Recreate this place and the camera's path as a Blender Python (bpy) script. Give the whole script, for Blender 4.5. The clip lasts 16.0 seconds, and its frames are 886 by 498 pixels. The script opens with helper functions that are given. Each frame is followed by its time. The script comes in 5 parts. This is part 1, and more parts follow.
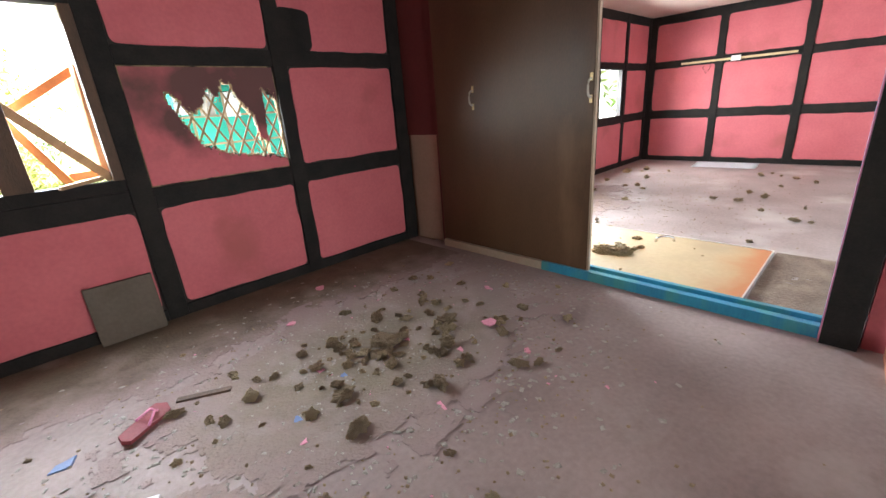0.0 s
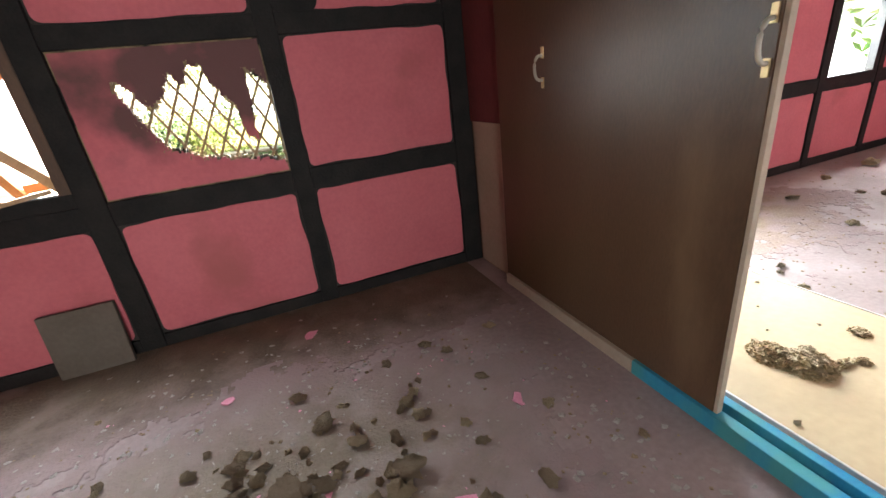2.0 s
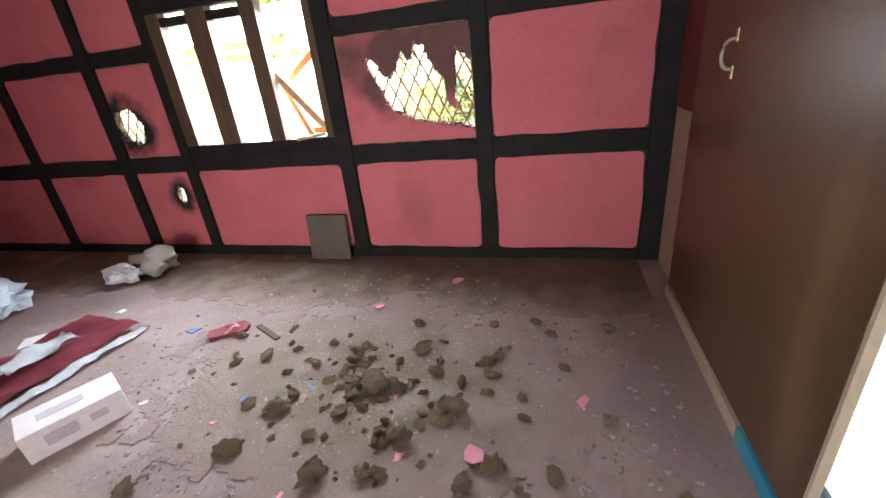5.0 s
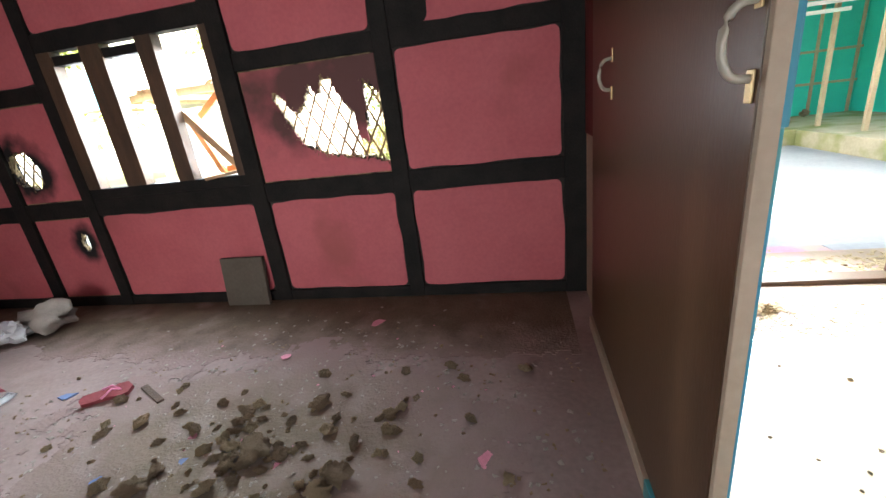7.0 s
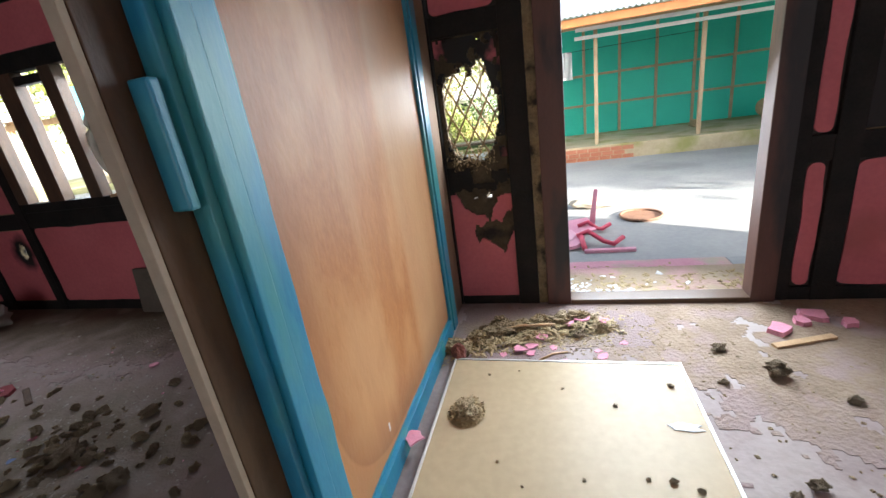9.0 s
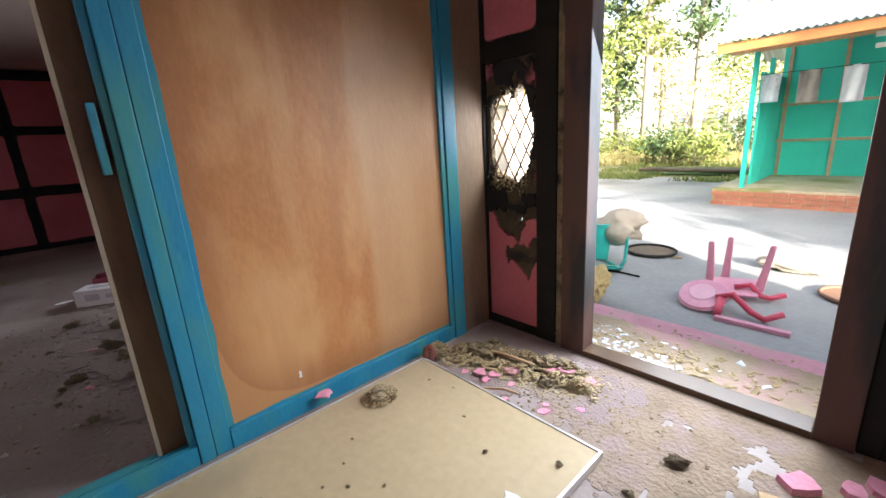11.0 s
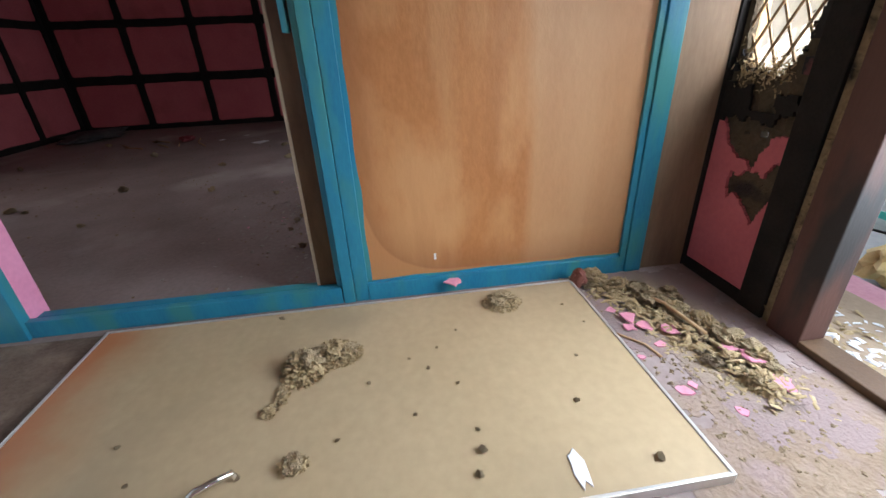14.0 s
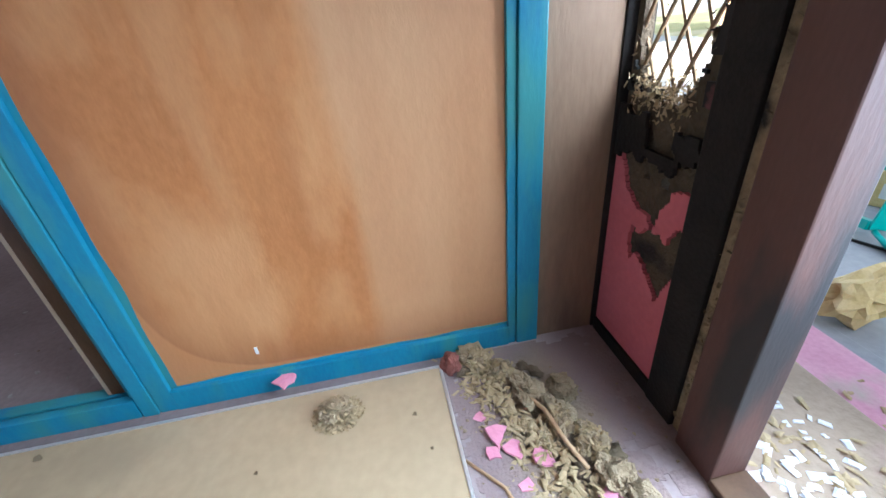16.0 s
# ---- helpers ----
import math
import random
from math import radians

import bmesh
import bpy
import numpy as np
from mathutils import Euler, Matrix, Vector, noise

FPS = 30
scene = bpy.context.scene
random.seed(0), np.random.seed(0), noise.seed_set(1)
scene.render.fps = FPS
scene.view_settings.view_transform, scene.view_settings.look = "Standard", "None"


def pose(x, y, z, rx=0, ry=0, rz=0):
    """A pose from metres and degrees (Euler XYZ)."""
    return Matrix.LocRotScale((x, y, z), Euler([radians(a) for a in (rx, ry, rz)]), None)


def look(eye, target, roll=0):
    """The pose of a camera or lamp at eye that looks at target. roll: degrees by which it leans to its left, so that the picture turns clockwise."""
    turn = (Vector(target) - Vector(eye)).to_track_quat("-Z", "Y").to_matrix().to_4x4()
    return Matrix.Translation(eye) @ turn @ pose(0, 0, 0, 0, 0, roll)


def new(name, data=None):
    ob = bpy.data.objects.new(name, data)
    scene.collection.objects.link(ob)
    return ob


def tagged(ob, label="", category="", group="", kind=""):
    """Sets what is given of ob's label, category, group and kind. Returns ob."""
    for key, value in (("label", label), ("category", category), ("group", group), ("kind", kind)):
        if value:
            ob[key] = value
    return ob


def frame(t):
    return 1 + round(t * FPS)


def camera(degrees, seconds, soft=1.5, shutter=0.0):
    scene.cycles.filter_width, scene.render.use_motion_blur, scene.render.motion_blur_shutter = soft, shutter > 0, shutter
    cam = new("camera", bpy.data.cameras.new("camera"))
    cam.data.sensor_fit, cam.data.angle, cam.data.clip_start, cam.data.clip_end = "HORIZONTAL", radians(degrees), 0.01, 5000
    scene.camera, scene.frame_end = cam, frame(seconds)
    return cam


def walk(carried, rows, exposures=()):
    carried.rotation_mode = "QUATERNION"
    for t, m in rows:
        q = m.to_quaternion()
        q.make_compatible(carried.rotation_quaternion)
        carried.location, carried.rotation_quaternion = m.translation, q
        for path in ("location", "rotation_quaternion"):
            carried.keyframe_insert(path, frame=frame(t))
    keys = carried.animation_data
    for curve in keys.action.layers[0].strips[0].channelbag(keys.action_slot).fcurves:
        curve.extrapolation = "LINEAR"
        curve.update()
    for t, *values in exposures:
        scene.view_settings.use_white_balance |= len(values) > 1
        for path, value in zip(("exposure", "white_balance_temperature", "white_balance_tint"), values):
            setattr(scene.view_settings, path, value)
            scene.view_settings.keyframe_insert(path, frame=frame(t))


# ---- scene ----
cam = camera(94.1, 16.0)
PATH = [
    (0, (-2.909, -3.425, 1.349), (-1.61, -2.05, 0.699), -4.3),
    (0.5, (-2.517, -3.329, 1.362), (-1.379, -1.824, 0.699), -4.3),
    (1, (-2.141, -3.081, 1.353), (-1.158, -1.486, 0.653), -4.6),
    (1.5, (-1.792, -2.95, 1.36), (-0.976, -1.256, 0.679), -5.9),
    (2, (-1.442, -2.841, 1.402), (-0.798, -1.105, 0.645), -6.8),
    (2.5, (-1.104, -2.669, 1.386), (-0.559, -0.91, 0.604), -6.2),
    (3, (-0.888, -2.63, 1.4), (-0.758, -0.769, 0.678), -7.4),
    (3.5, (-0.903, -2.733, 1.467), (-1.052, -0.885, 0.717), -6.1),
    (4, (-0.841, -2.985, 1.512), (-1.263, -1.19, 0.74), -5.4),
    (4.2, (-0.86, -3.106, 1.521), (-1.347, -1.349, 0.7), -5.4),
    (6.5, (-0.584, -2.87, 1.325), (-1.072, -1.06, 0.638), -6.7),
    (7, (-0.472, -2.81, 1.358), (-0.863, -0.962, 0.709), -7.0),
    (7.5, (-0.355, -2.73, 1.408), (-0.649, -0.866, 0.753), -7.7),
    (8, (-0.183, -2.724, 1.413), (-0.457, -0.854, 0.763), -8.9),
    (8.2, (-0.021, -2.741, 1.411), (-0.303, -0.871, 0.766), -9.2),
    (10.3, (1.542, -2.234, 1.344), (0.3, -0.806, 0.7), -5.1),
    (10.5, (1.646, -2.182, 1.342), (0.309, -0.826, 0.73), -5.1),
    (11, (1.876, -2.1, 1.308), (0.432, -0.816, 0.792), -3.6),
    (11.5, (1.955, -2.072, 1.418), (0.534, -0.698, 1.114), -0.5),
    (12, (2.066, -1.84, 1.538), (0.56, -0.55, 1.279), -0.4),
    (12.5, (2.062, -1.831, 1.489), (0.507, -0.606, 1.202), -0.3),
    (13, (2.07, -1.76, 1.373), (0.394, -0.803, 0.848), -0.7),
    (13.5, (1.946, -1.662, 1.276), (0.214, -1.02, 0.511), -0.1),
    (14, (1.886, -1.63, 1.174), (0.101, -1.403, 0.301), -2.6),
    (14.3, (1.724, -1.587, 1.325), (0.039, -1.64, 0.249), -4.1),
    (14.5, (1.664, -1.544, 1.355), (0.027, -1.735, 0.223), -6.4),
    (15, (1.619, -1.313, 1.362), (-0.017, -1.607, 0.249), -7.7),
    (15.5, (1.555, -1.096, 1.271), (-0.169, -1.197, 0.262), -6.6),
    (16, (1.332, -0.845, 1.294), (-0.39, -0.601, 0.307), -5.5),
]
EXPOSURES = [(0, 3.75, 6500, 8), (1.5, 3.65, 6450, 8), (3.5, 4.1, 6450, 8), (4.2, 4.15, 6400, 8), (6.5, 3.75, 6400, 7), (7.5, 3.35, 6300, 6), (8.2, 2.7, 6200, 7),
             (10.3, 1.95, 6250, 10), (12.0, 2.2, 6500, 11), (13.0, 1.85, 7000, 13), (13.5, 1.85, 6500, 11), (15.0, 2.35, 6050, 11), (16, 2.3, 5400, 9)]
walk(cam, [(t, look(e, g, r)) for t, e, g, r in PATH], EXPOSURES)

# ---- light ----
SUN_FROM = Vector((0.86, -0.51, 0.0)).normalized()
SUN_UP = radians(17)
sky_world = bpy.data.worlds.new("sky")
scene.world = sky_world
sky_world.use_nodes = True
wn = sky_world.node_tree
sky = wn.nodes.new("ShaderNodeTexSky")
sky.sky_type, sky.sun_disc = "NISHITA", False
sky.sun_elevation = SUN_UP
sky.sun_rotation = math.atan2(SUN_FROM.x, SUN_FROM.y)
sky.dust_density = 6.0
haze = wn.nodes.new("ShaderNodeHueSaturation")
haze.inputs["Saturation"].default_value, haze.inputs["Value"].default_value = 0.45, 1.25
wn.links.new(sky.outputs[0], haze.inputs["Color"])
wn.links.new(haze.outputs[0], wn.nodes["Background"].inputs[0])
wn.nodes["Background"].inputs[1].default_value = 0.15

sun = new("sun", bpy.data.lights.new("sun", "SUN"))
sun.data.energy, sun.data.angle, sun.data.color = 5.0, radians(0.6), (1.0, 0.93, 0.8)
sun.matrix_world = look(SUN_FROM * 30 * math.cos(SUN_UP) + Vector((0, 0, 30 * math.sin(SUN_UP))), (0, 0, 0))


def sky_panel(name, eye, target, w, h, power, color=(0.88, 0.94, 1.0), spread=170):
    """An area lamp for daylight that enters by an opening, seen or added."""
    lamp = new(name, bpy.data.lights.new(name, "AREA"))
    lamp.data.shape, lamp.data.size, lamp.data.size_y = "RECTANGLE", w, h
    lamp.data.energy, lamp.data.color = power, color
    lamp.data.spread = radians(spread)
    lamp.matrix_world = look(eye, target)
    return lamp


sky_panel("daylight_door", (1.26, 0.25, 1.25), (0.75, -3, -0.9), 1.0, 1.9, 12.5, (0.82, 0.91, 1.0), 120)
# added fill for the window wall, from an unseen opening behind
sky_panel("fill_back_bay", (-1.8, -7.45, 1.1), (-1.8, 0, 1.25), 1.0, 1.6, 2.5, (0.95, 0.97, 1.0), 75)
sky_panel("daylight_window", (-3.17, 0.3, 1.55), (-3.17, -3, -0.2), 1.25, 0.95, 13, (0.85, 0.92, 1.0), 140)
sky_panel("daylight_hole", (-1.75, 0.25, 1.35), (-1.75, -3, 0.0), 0.7, 0.45, 2.8)
sky_panel("daylight_far_window", (4.68, 0.3, 1.3), (4.68, -3, 0.4), 0.85, 0.8, 17)
sky_panel("daylight_bay_hole", (0.30, 0.16, 1.42), (-0.02, -0.2, 1.05), 0.26, 0.42, 1.5, (0.95, 0.97, 1.0), 120)


# ---- materials ----
def surf(name, c1, c2, scale=3.0, rough=0.7, bump=0.15, bscale=60.0, metal=0.0, stain=None, sscale=1.2, sat=0.5, detail=6.0,
         stretch=(1, 1, 1), rough2=None, spec=0.5):
    """Two-scale noise surface. stain: a third colour in blotches of 1/sscale metres, above the level sat."""
    m = bpy.data.materials.new(name)
    m.use_nodes = True
    nt, ln = m.node_tree.nodes, m.node_tree.links
    b = nt["Principled BSDF"]
    tc = nt.new("ShaderNodeTexCoord")
    mp = nt.new("ShaderNodeMapping")
    mp.inputs["Scale"].default_value = stretch
    ln.new(tc.outputs["Object"], mp.inputs[0])

    def tex(s, d):
        n = nt.new("ShaderNodeTexNoise")
        n.inputs["Scale"].default_value, n.inputs["Detail"].default_value = s, d
        ln.new(mp.outputs[0], n.inputs["Vector"])
        return n

    def ramp(src, a, z):
        r = nt.new("ShaderNodeMapRange")
        r.inputs["From Min"].default_value, r.inputs["From Max"].default_value = a, z
        ln.new(src, r.inputs[0])
        return r.outputs[0]

    def mix(fac, a, c):
        x = nt.new("ShaderNodeMix")
        x.data_type = "RGBA"
        ln.new(fac, x.inputs[0])
        for sock, val in ((x.inputs[6], a), (x.inputs[7], c)):
            if isinstance(val, tuple):
                sock.default_value = (*val, 1)
            else:
                ln.new(val, sock)
        return x.outputs[2]

    n1, n2 = tex(scale, detail), tex(bscale, 4.0)
    col = mix(ramp(n1.outputs[0], 0.32, 0.68), c1, c2)
    grain = mix(ramp(n2.outputs[0], 0.3, 0.75), tuple(v * 0.86 for v in c1), tuple(min(1, v * 1.08) for v in c2))
    half = nt.new("ShaderNodeMix")
    half.data_type, half.inputs[0].default_value = "RGBA", 0.3
    ln.new(col, half.inputs[6])
    ln.new(grain, half.inputs[7])
    col = half.outputs[2]
    if stain:
        n3 = tex(sscale, 8.0)
        col = mix(ramp(n3.outputs[0], sat, sat + 0.12), col, stain)
    ln.new(col, b.inputs["Base Color"])
    b.inputs["Metallic"].default_value = metal
    b.inputs["Specular IOR Level"].default_value = spec
    if rough2 is None:
        b.inputs["Roughness"].default_value = rough
    else:
        r = nt.new("ShaderNodeMapRange")
        r.inputs["To Min"].default_value, r.inputs["To Max"].default_value = rough, rough2
        ln.new(n1.outputs[0], r.inputs[0])
        ln.new(r.outputs[0], b.inputs["Roughness"])
    bp = nt.new("ShaderNodeBump")
    bp.inputs["Strength"].default_value, bp.inputs["Distance"].default_value = bump, 0.02
    ln.new(n2.outputs[0], bp.inputs["Height"])
    ln.new(bp.outputs[0], b.inputs["Normal"])
    return m


PINK = surf("pink_limewash", (0.54, 0.125, 0.145), (0.61, 0.16, 0.18), 2.5, 0.75, 0.1, 40, stain=(0.44, 0.115, 0.115), sscale=1.4, sat=0.58)
BLACK = surf("black_timber", (0.009, 0.009, 0.009), (0.024, 0.021, 0.018), 6, 0.7, 0.2, 70, spec=0.2)
DAUB = surf("sooty_daub", (0.02, 0.018, 0.016), (0.06, 0.05, 0.042), 8, 0.95, 0.6, 45)
STRAW = surf("straw_daub", (0.20, 0.145, 0.08), (0.38, 0.29, 0.16), 14, 0.95, 0.8, 60, stain=(0.03, 0.025, 0.02), sscale=7, sat=0.5)
FLOOR = surf("dusty_cement_floor", (0.20, 0.148, 0.135), (0.33, 0.25, 0.232), 1.9, 0.55, 0.12, 35, stain=(0.39, 0.325, 0.30), sscale=0.9, sat=0.55, rough2=0.75)
BROWN = surf("dark_varnished_plywood", (0.07, 0.036, 0.018), (0.115, 0.062, 0.03), 1.4, 0.30, 0.05, 50, stretch=(2, 2, 0.7), rough2=0.46, stain=(0.16, 0.095, 0.05), sscale=0.9, sat=0.6, spec=0.35)
MAROON = surf("maroon_panel", (0.10, 0.022, 0.02), (0.15, 0.032, 0.028), 2, 0.6, 0.1, 40)
PLY = surf("orange_plywood", (0.37, 0.135, 0.038), (0.53, 0.235, 0.083), 1.3, 0.5, 0.08, 34, stretch=(1, 1.5, 0.8), stain=(0.56, 0.285, 0.12), sscale=1.5, sat=0.52, detail=12)


def water_marks(m, side=-0.98, pale=(0.56, 0.34, 0.18), rim=(0.30, 0.115, 0.042)):
    """A washed-out side, a curved tide line in the lower corner and a darker top on the plywood sheet."""
    nt, ln = m.node_tree.nodes, m.node_tree.links
    base = nt["Principled BSDF"].inputs["Base Color"]
    col = base.links[0].from_socket
    tc, sep, wob, streak, mp = [nt.new("ShaderNode" + k) for k in ("TexCoord", "SeparateXYZ", "TexNoise", "TexNoise", "Mapping")]
    wob.inputs["Scale"].default_value, wob.inputs["Detail"].default_value = 2.6, 6
    streak.inputs["Scale"].default_value, streak.inputs["Detail"].default_value = 5.0, 5
    mp.inputs["Scale"].default_value = (1, 1, 0.12)
    ln.new(tc.outputs["Object"], sep.inputs[0])
    ln.new(tc.outputs["Object"], wob.inputs["Vector"])
    ln.new(tc.outputs["Object"], mp.inputs[0])
    ln.new(mp.outputs[0], streak.inputs["Vector"])

    def calc(op, a, c):
        n = nt.new("ShaderNodeMath")
        n.operation = op
        for k, v in enumerate((a, c)):
            if isinstance(v, float):
                n.inputs[k].default_value = v
            else:
                ln.new(v, n.inputs[k])
        return n.outputs[0]

    def span(v, a, c):
        r = nt.new("ShaderNodeMapRange")
        r.inputs["From Min"].default_value, r.inputs["From Max"].default_value = a, c
        ln.new(v, r.inputs[0])
        return r.outputs[0]

    def blend(f, c1, c2):
        x = nt.new("ShaderNodeMix")
        x.data_type = "RGBA"
        ln.new(f, x.inputs[0])
        ln.new(c1, x.inputs[6])
        x.inputs[7].default_value = (*c2, 1)
        return x.outputs[2]

    w = calc("MULTIPLY", calc("SUBTRACT", wob.outputs[0], 0.5), 0.5)
    lines = calc("SUBTRACT", streak.outputs[0], 0.5)
    # vertical streaks left by running water
    col = blend(calc("MULTIPLY", span(lines, 0.02, 0.16), 0.45), col, (0.60, 0.33, 0.15))
    col = blend(calc("MULTIPLY", span(lines, -0.04, -0.18), 0.5), col, (0.36, 0.145, 0.05))
    right = span(calc("ADD", sep.outputs[1], calc("MULTIPLY", calc("ADD", w, lines), 0.25)), side, side + 0.07)
    col = blend(calc("MULTIPLY", right, 0.55), col, pale)
    dy = calc("MAXIMUM", calc("DIVIDE", calc("SUBTRACT", -1.27, sep.outputs[1]), 0.50), 0.0)
    dz = calc("MAXIMUM", calc("DIVIDE", calc("SUBTRACT", 0.66, sep.outputs[2]), 0.54), 0.0)
    d = calc("ADD", calc("ADD", calc("POWER", dy, 2.6), calc("POWER", dz, 2.6)), calc("MULTIPLY", w, 0.3))
    col = blend(calc("MULTIPLY", span(d, 0.35, 0.97), 0.6), col, rim)
    col = blend(calc("MULTIPLY", span(d, 0.98, 1.03), 0.85), col, (0.50, 0.235, 0.095))
    # uneven deepening to brown towards the top
    dark_top = span(calc("ADD", sep.outputs[2], calc("MULTIPLY", w, 2.4)), 1.45, 2.3)
    col = blend(calc("MULTIPLY", dark_top, 0.6), col, (0.17, 0.072, 0.032))
    ln.new(col, base)


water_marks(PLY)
BEIGE = surf("pale_plywood", (0.46, 0.30, 0.15), (0.55, 0.38, 0.2), 1.8, 0.6, 0.08, 30, stretch=(3, 3, 0.7))
PALEB = surf("blotched_plywood_strip", (0.19, 0.122, 0.072), (0.26, 0.18, 0.115), 2.2, 0.7, 0.08, 30, stretch=(1, 2, 0.5), stain=(0.15, 0.1, 0.07), sscale=1.6, sat=0.55)
STRIP = surf("pale_board", (0.34, 0.27, 0.19), (0.42, 0.33, 0.24), 2, 0.7, 0.1, 40)
BLUE = surf("blue_gloss_paint", (0.015, 0.17, 0.30), (0.03, 0.25, 0.36), 3, 0.42, 0.05, 40, stain=(0.05, 0.24, 0.25), sscale=2.5, sat=0.5, stretch=(2, 2, 0.6))
WHITE = surf("white_limewash", (0.72, 0.72, 0.76), (0.8, 0.8, 0.82), 2, 0.8, 0.15, 30, stain=(0.55, 0.52, 0.46), sscale=1.6, sat=0.6)
PINKTRIM = surf("light_pink_paint", (0.75, 0.26, 0.42), (0.82, 0.33, 0.5), 3, 0.7, 0.1, 40)
JAMB = surf("brown_door_frame", (0.078, 0.031, 0.023), (0.112, 0.05, 0.036), 3, 0.55, 0.06, 50, stretch=(2, 2, 0.5), stain=(0.022, 0.02, 0.02), sscale=2.2, sat=0.53)
WOOD = surf("raw_timber", (0.42, 0.26, 0.13), (0.56, 0.37, 0.2), 5, 0.7, 0.2, 50, stretch=(4, 4, 0.5))
ORANGE = surf("orange_varnished_timber", (0.5, 0.17, 0.05), (0.62, 0.25, 0.08), 5, 0.5, 0.1, 50)
CEIL = surf("ceiling_board", (0.55, 0.42, 0.35), (0.62, 0.5, 0.42), 1.2, 0.8, 0.1, 30)
GROUND = surf("packed_earth_yard", (0.30, 0.30, 0.29), (0.42, 0.41, 0.38), 0.6, 0.9, 0.3, 12, stain=(0.22, 0.22, 0.2), sscale=0.35, sat=0.52)
CEMENT = surf("yard_cement", (0.27, 0.28, 0.285), (0.37, 0.37, 0.365), 0.9, 0.85, 0.2, 18, stain=(0.21, 0.22, 0.22), sscale=0.5, sat=0.54)
TEAL = surf("teal_wall_paint", (0.025, 0.46, 0.36), (0.035, 0.54, 0.42), 1.5, 0.6, 0.08, 30)
BRICK = surf("plinth_brick", (0.36, 0.13, 0.075), (0.46, 0.2, 0.12), 5, 0.9, 0.4, 40, stain=(0.3, 0.27, 0.2), sscale=2, sat=0.58)
TIN = surf("corrugated_tin", (0.62, 0.63, 0.64), (0.74, 0.75, 0.76), 2, 0.4, 0.05, 30, metal=0.4)
LAM = surf("cream_laminate_board", (0.42, 0.315, 0.185), (0.48, 0.365, 0.222), 1.2, 0.33, 0.03, 25, stain=(0.36, 0.275, 0.17), sscale=1.0, sat=0.56, rough2=0.55, spec=0.3)


def rust_end(m, end=-3.0):
    """Rust creeping into the board from its damp end, in uneven tongues."""
    nt, ln = m.node_tree.nodes, m.node_tree.links
    base = nt["Principled BSDF"].inputs["Base Color"]
    col = base.links[0].from_socket
    tc, sep, n, s, r, x, r2, x2 = [nt.new("ShaderNode" + k) for k in ("TexCoord", "SeparateXYZ", "TexNoise", "Math", "MapRange", "Mix", "MapRange", "Mix")]
    n.inputs["Scale"].default_value, n.inputs["Detail"].default_value = 3.2, 8
    s.operation, x.data_type, x2.data_type = "MULTIPLY_ADD", "RGBA", "RGBA"
    s.inputs[1].default_value = 0.42
    ln.new(tc.outputs["Object"], sep.inputs[0])
    ln.new(tc.outputs["Object"], n.inputs["Vector"])
    ln.new(n.outputs[0], s.inputs[0])
    ln.new(sep.outputs[1], s.inputs[2])
    for rr, xx, lo, hi, top, c in ((r, x, 0.56, 0.24, 0.65, (0.40, 0.20, 0.085)), (r2, x2, 0.36, 0.22, 0.8, (0.42, 0.15, 0.06))):
        rr.inputs["From Min"].default_value, rr.inputs["From Max"].default_value, rr.inputs["To Max"].default_value = end + lo, end + hi, top
        ln.new(s.outputs[0], rr.inputs[0])
        ln.new(rr.outputs[0], xx.inputs[0])
        ln.new(col, xx.inputs[6])
        xx.inputs[7].default_value = (*c, 1)
        col = xx.outputs[2]
    ln.new(col, base)


rust_end(LAM)
ALU = surf("aluminium_edge", (0.62, 0.60, 0.56), (0.7, 0.68, 0.66), 5, 0.35, 0.05, 50, metal=0.6)
RUST = surf("rust_edge", (0.42, 0.15, 0.06), (0.5, 0.21, 0.09), 4, 0.8, 0.15, 40)
CHROME = surf("chrome", (0.75, 0.75, 0.74), (0.8, 0.8, 0.8), 8, 0.18, 0.02, 40, metal=1.0)


# ---- mesh helpers ----
def part(name, bm, mat, parent=None, label="", m=None):
    bm.normal_update()
    me = bpy.data.meshes.new(name)
    bm.to_mesh(me)
    bm.free()
    me.materials.append(mat)
    ob = new(name, me)
    if m is not None:
        ob.matrix_basis = m
    if parent is not None:
        ob.parent = parent
    return tagged(ob, label)


def root(name, label, category, group="", kind="", m=None):
    ob = new(name)
    ob.empty_display_size = 0.1
    if m is not None:
        ob.matrix_basis = m
    return tagged(ob, label, category, group, kind)


def box(x0, x1, y0, y1, z0, z1, bevel=0.0, bm=None, m=None):
    bm = bm or bmesh.new()
    t = Matrix.Translation(((x0 + x1) / 2, (y0 + y1) / 2, (z0 + z1) / 2)) @ Matrix.Diagonal((x1 - x0, y1 - y0, z1 - z0, 1))
    made = bmesh.ops.create_cube(bm, size=1.0, matrix=(m or Matrix()) @ t)["verts"]
    if bevel:
        edges = {e for v in made for e in v.link_edges}
        bmesh.ops.bevel(bm, geom=list(edges), offset=bevel, segments=2, profile=0.6, affect="EDGES")
    return bm


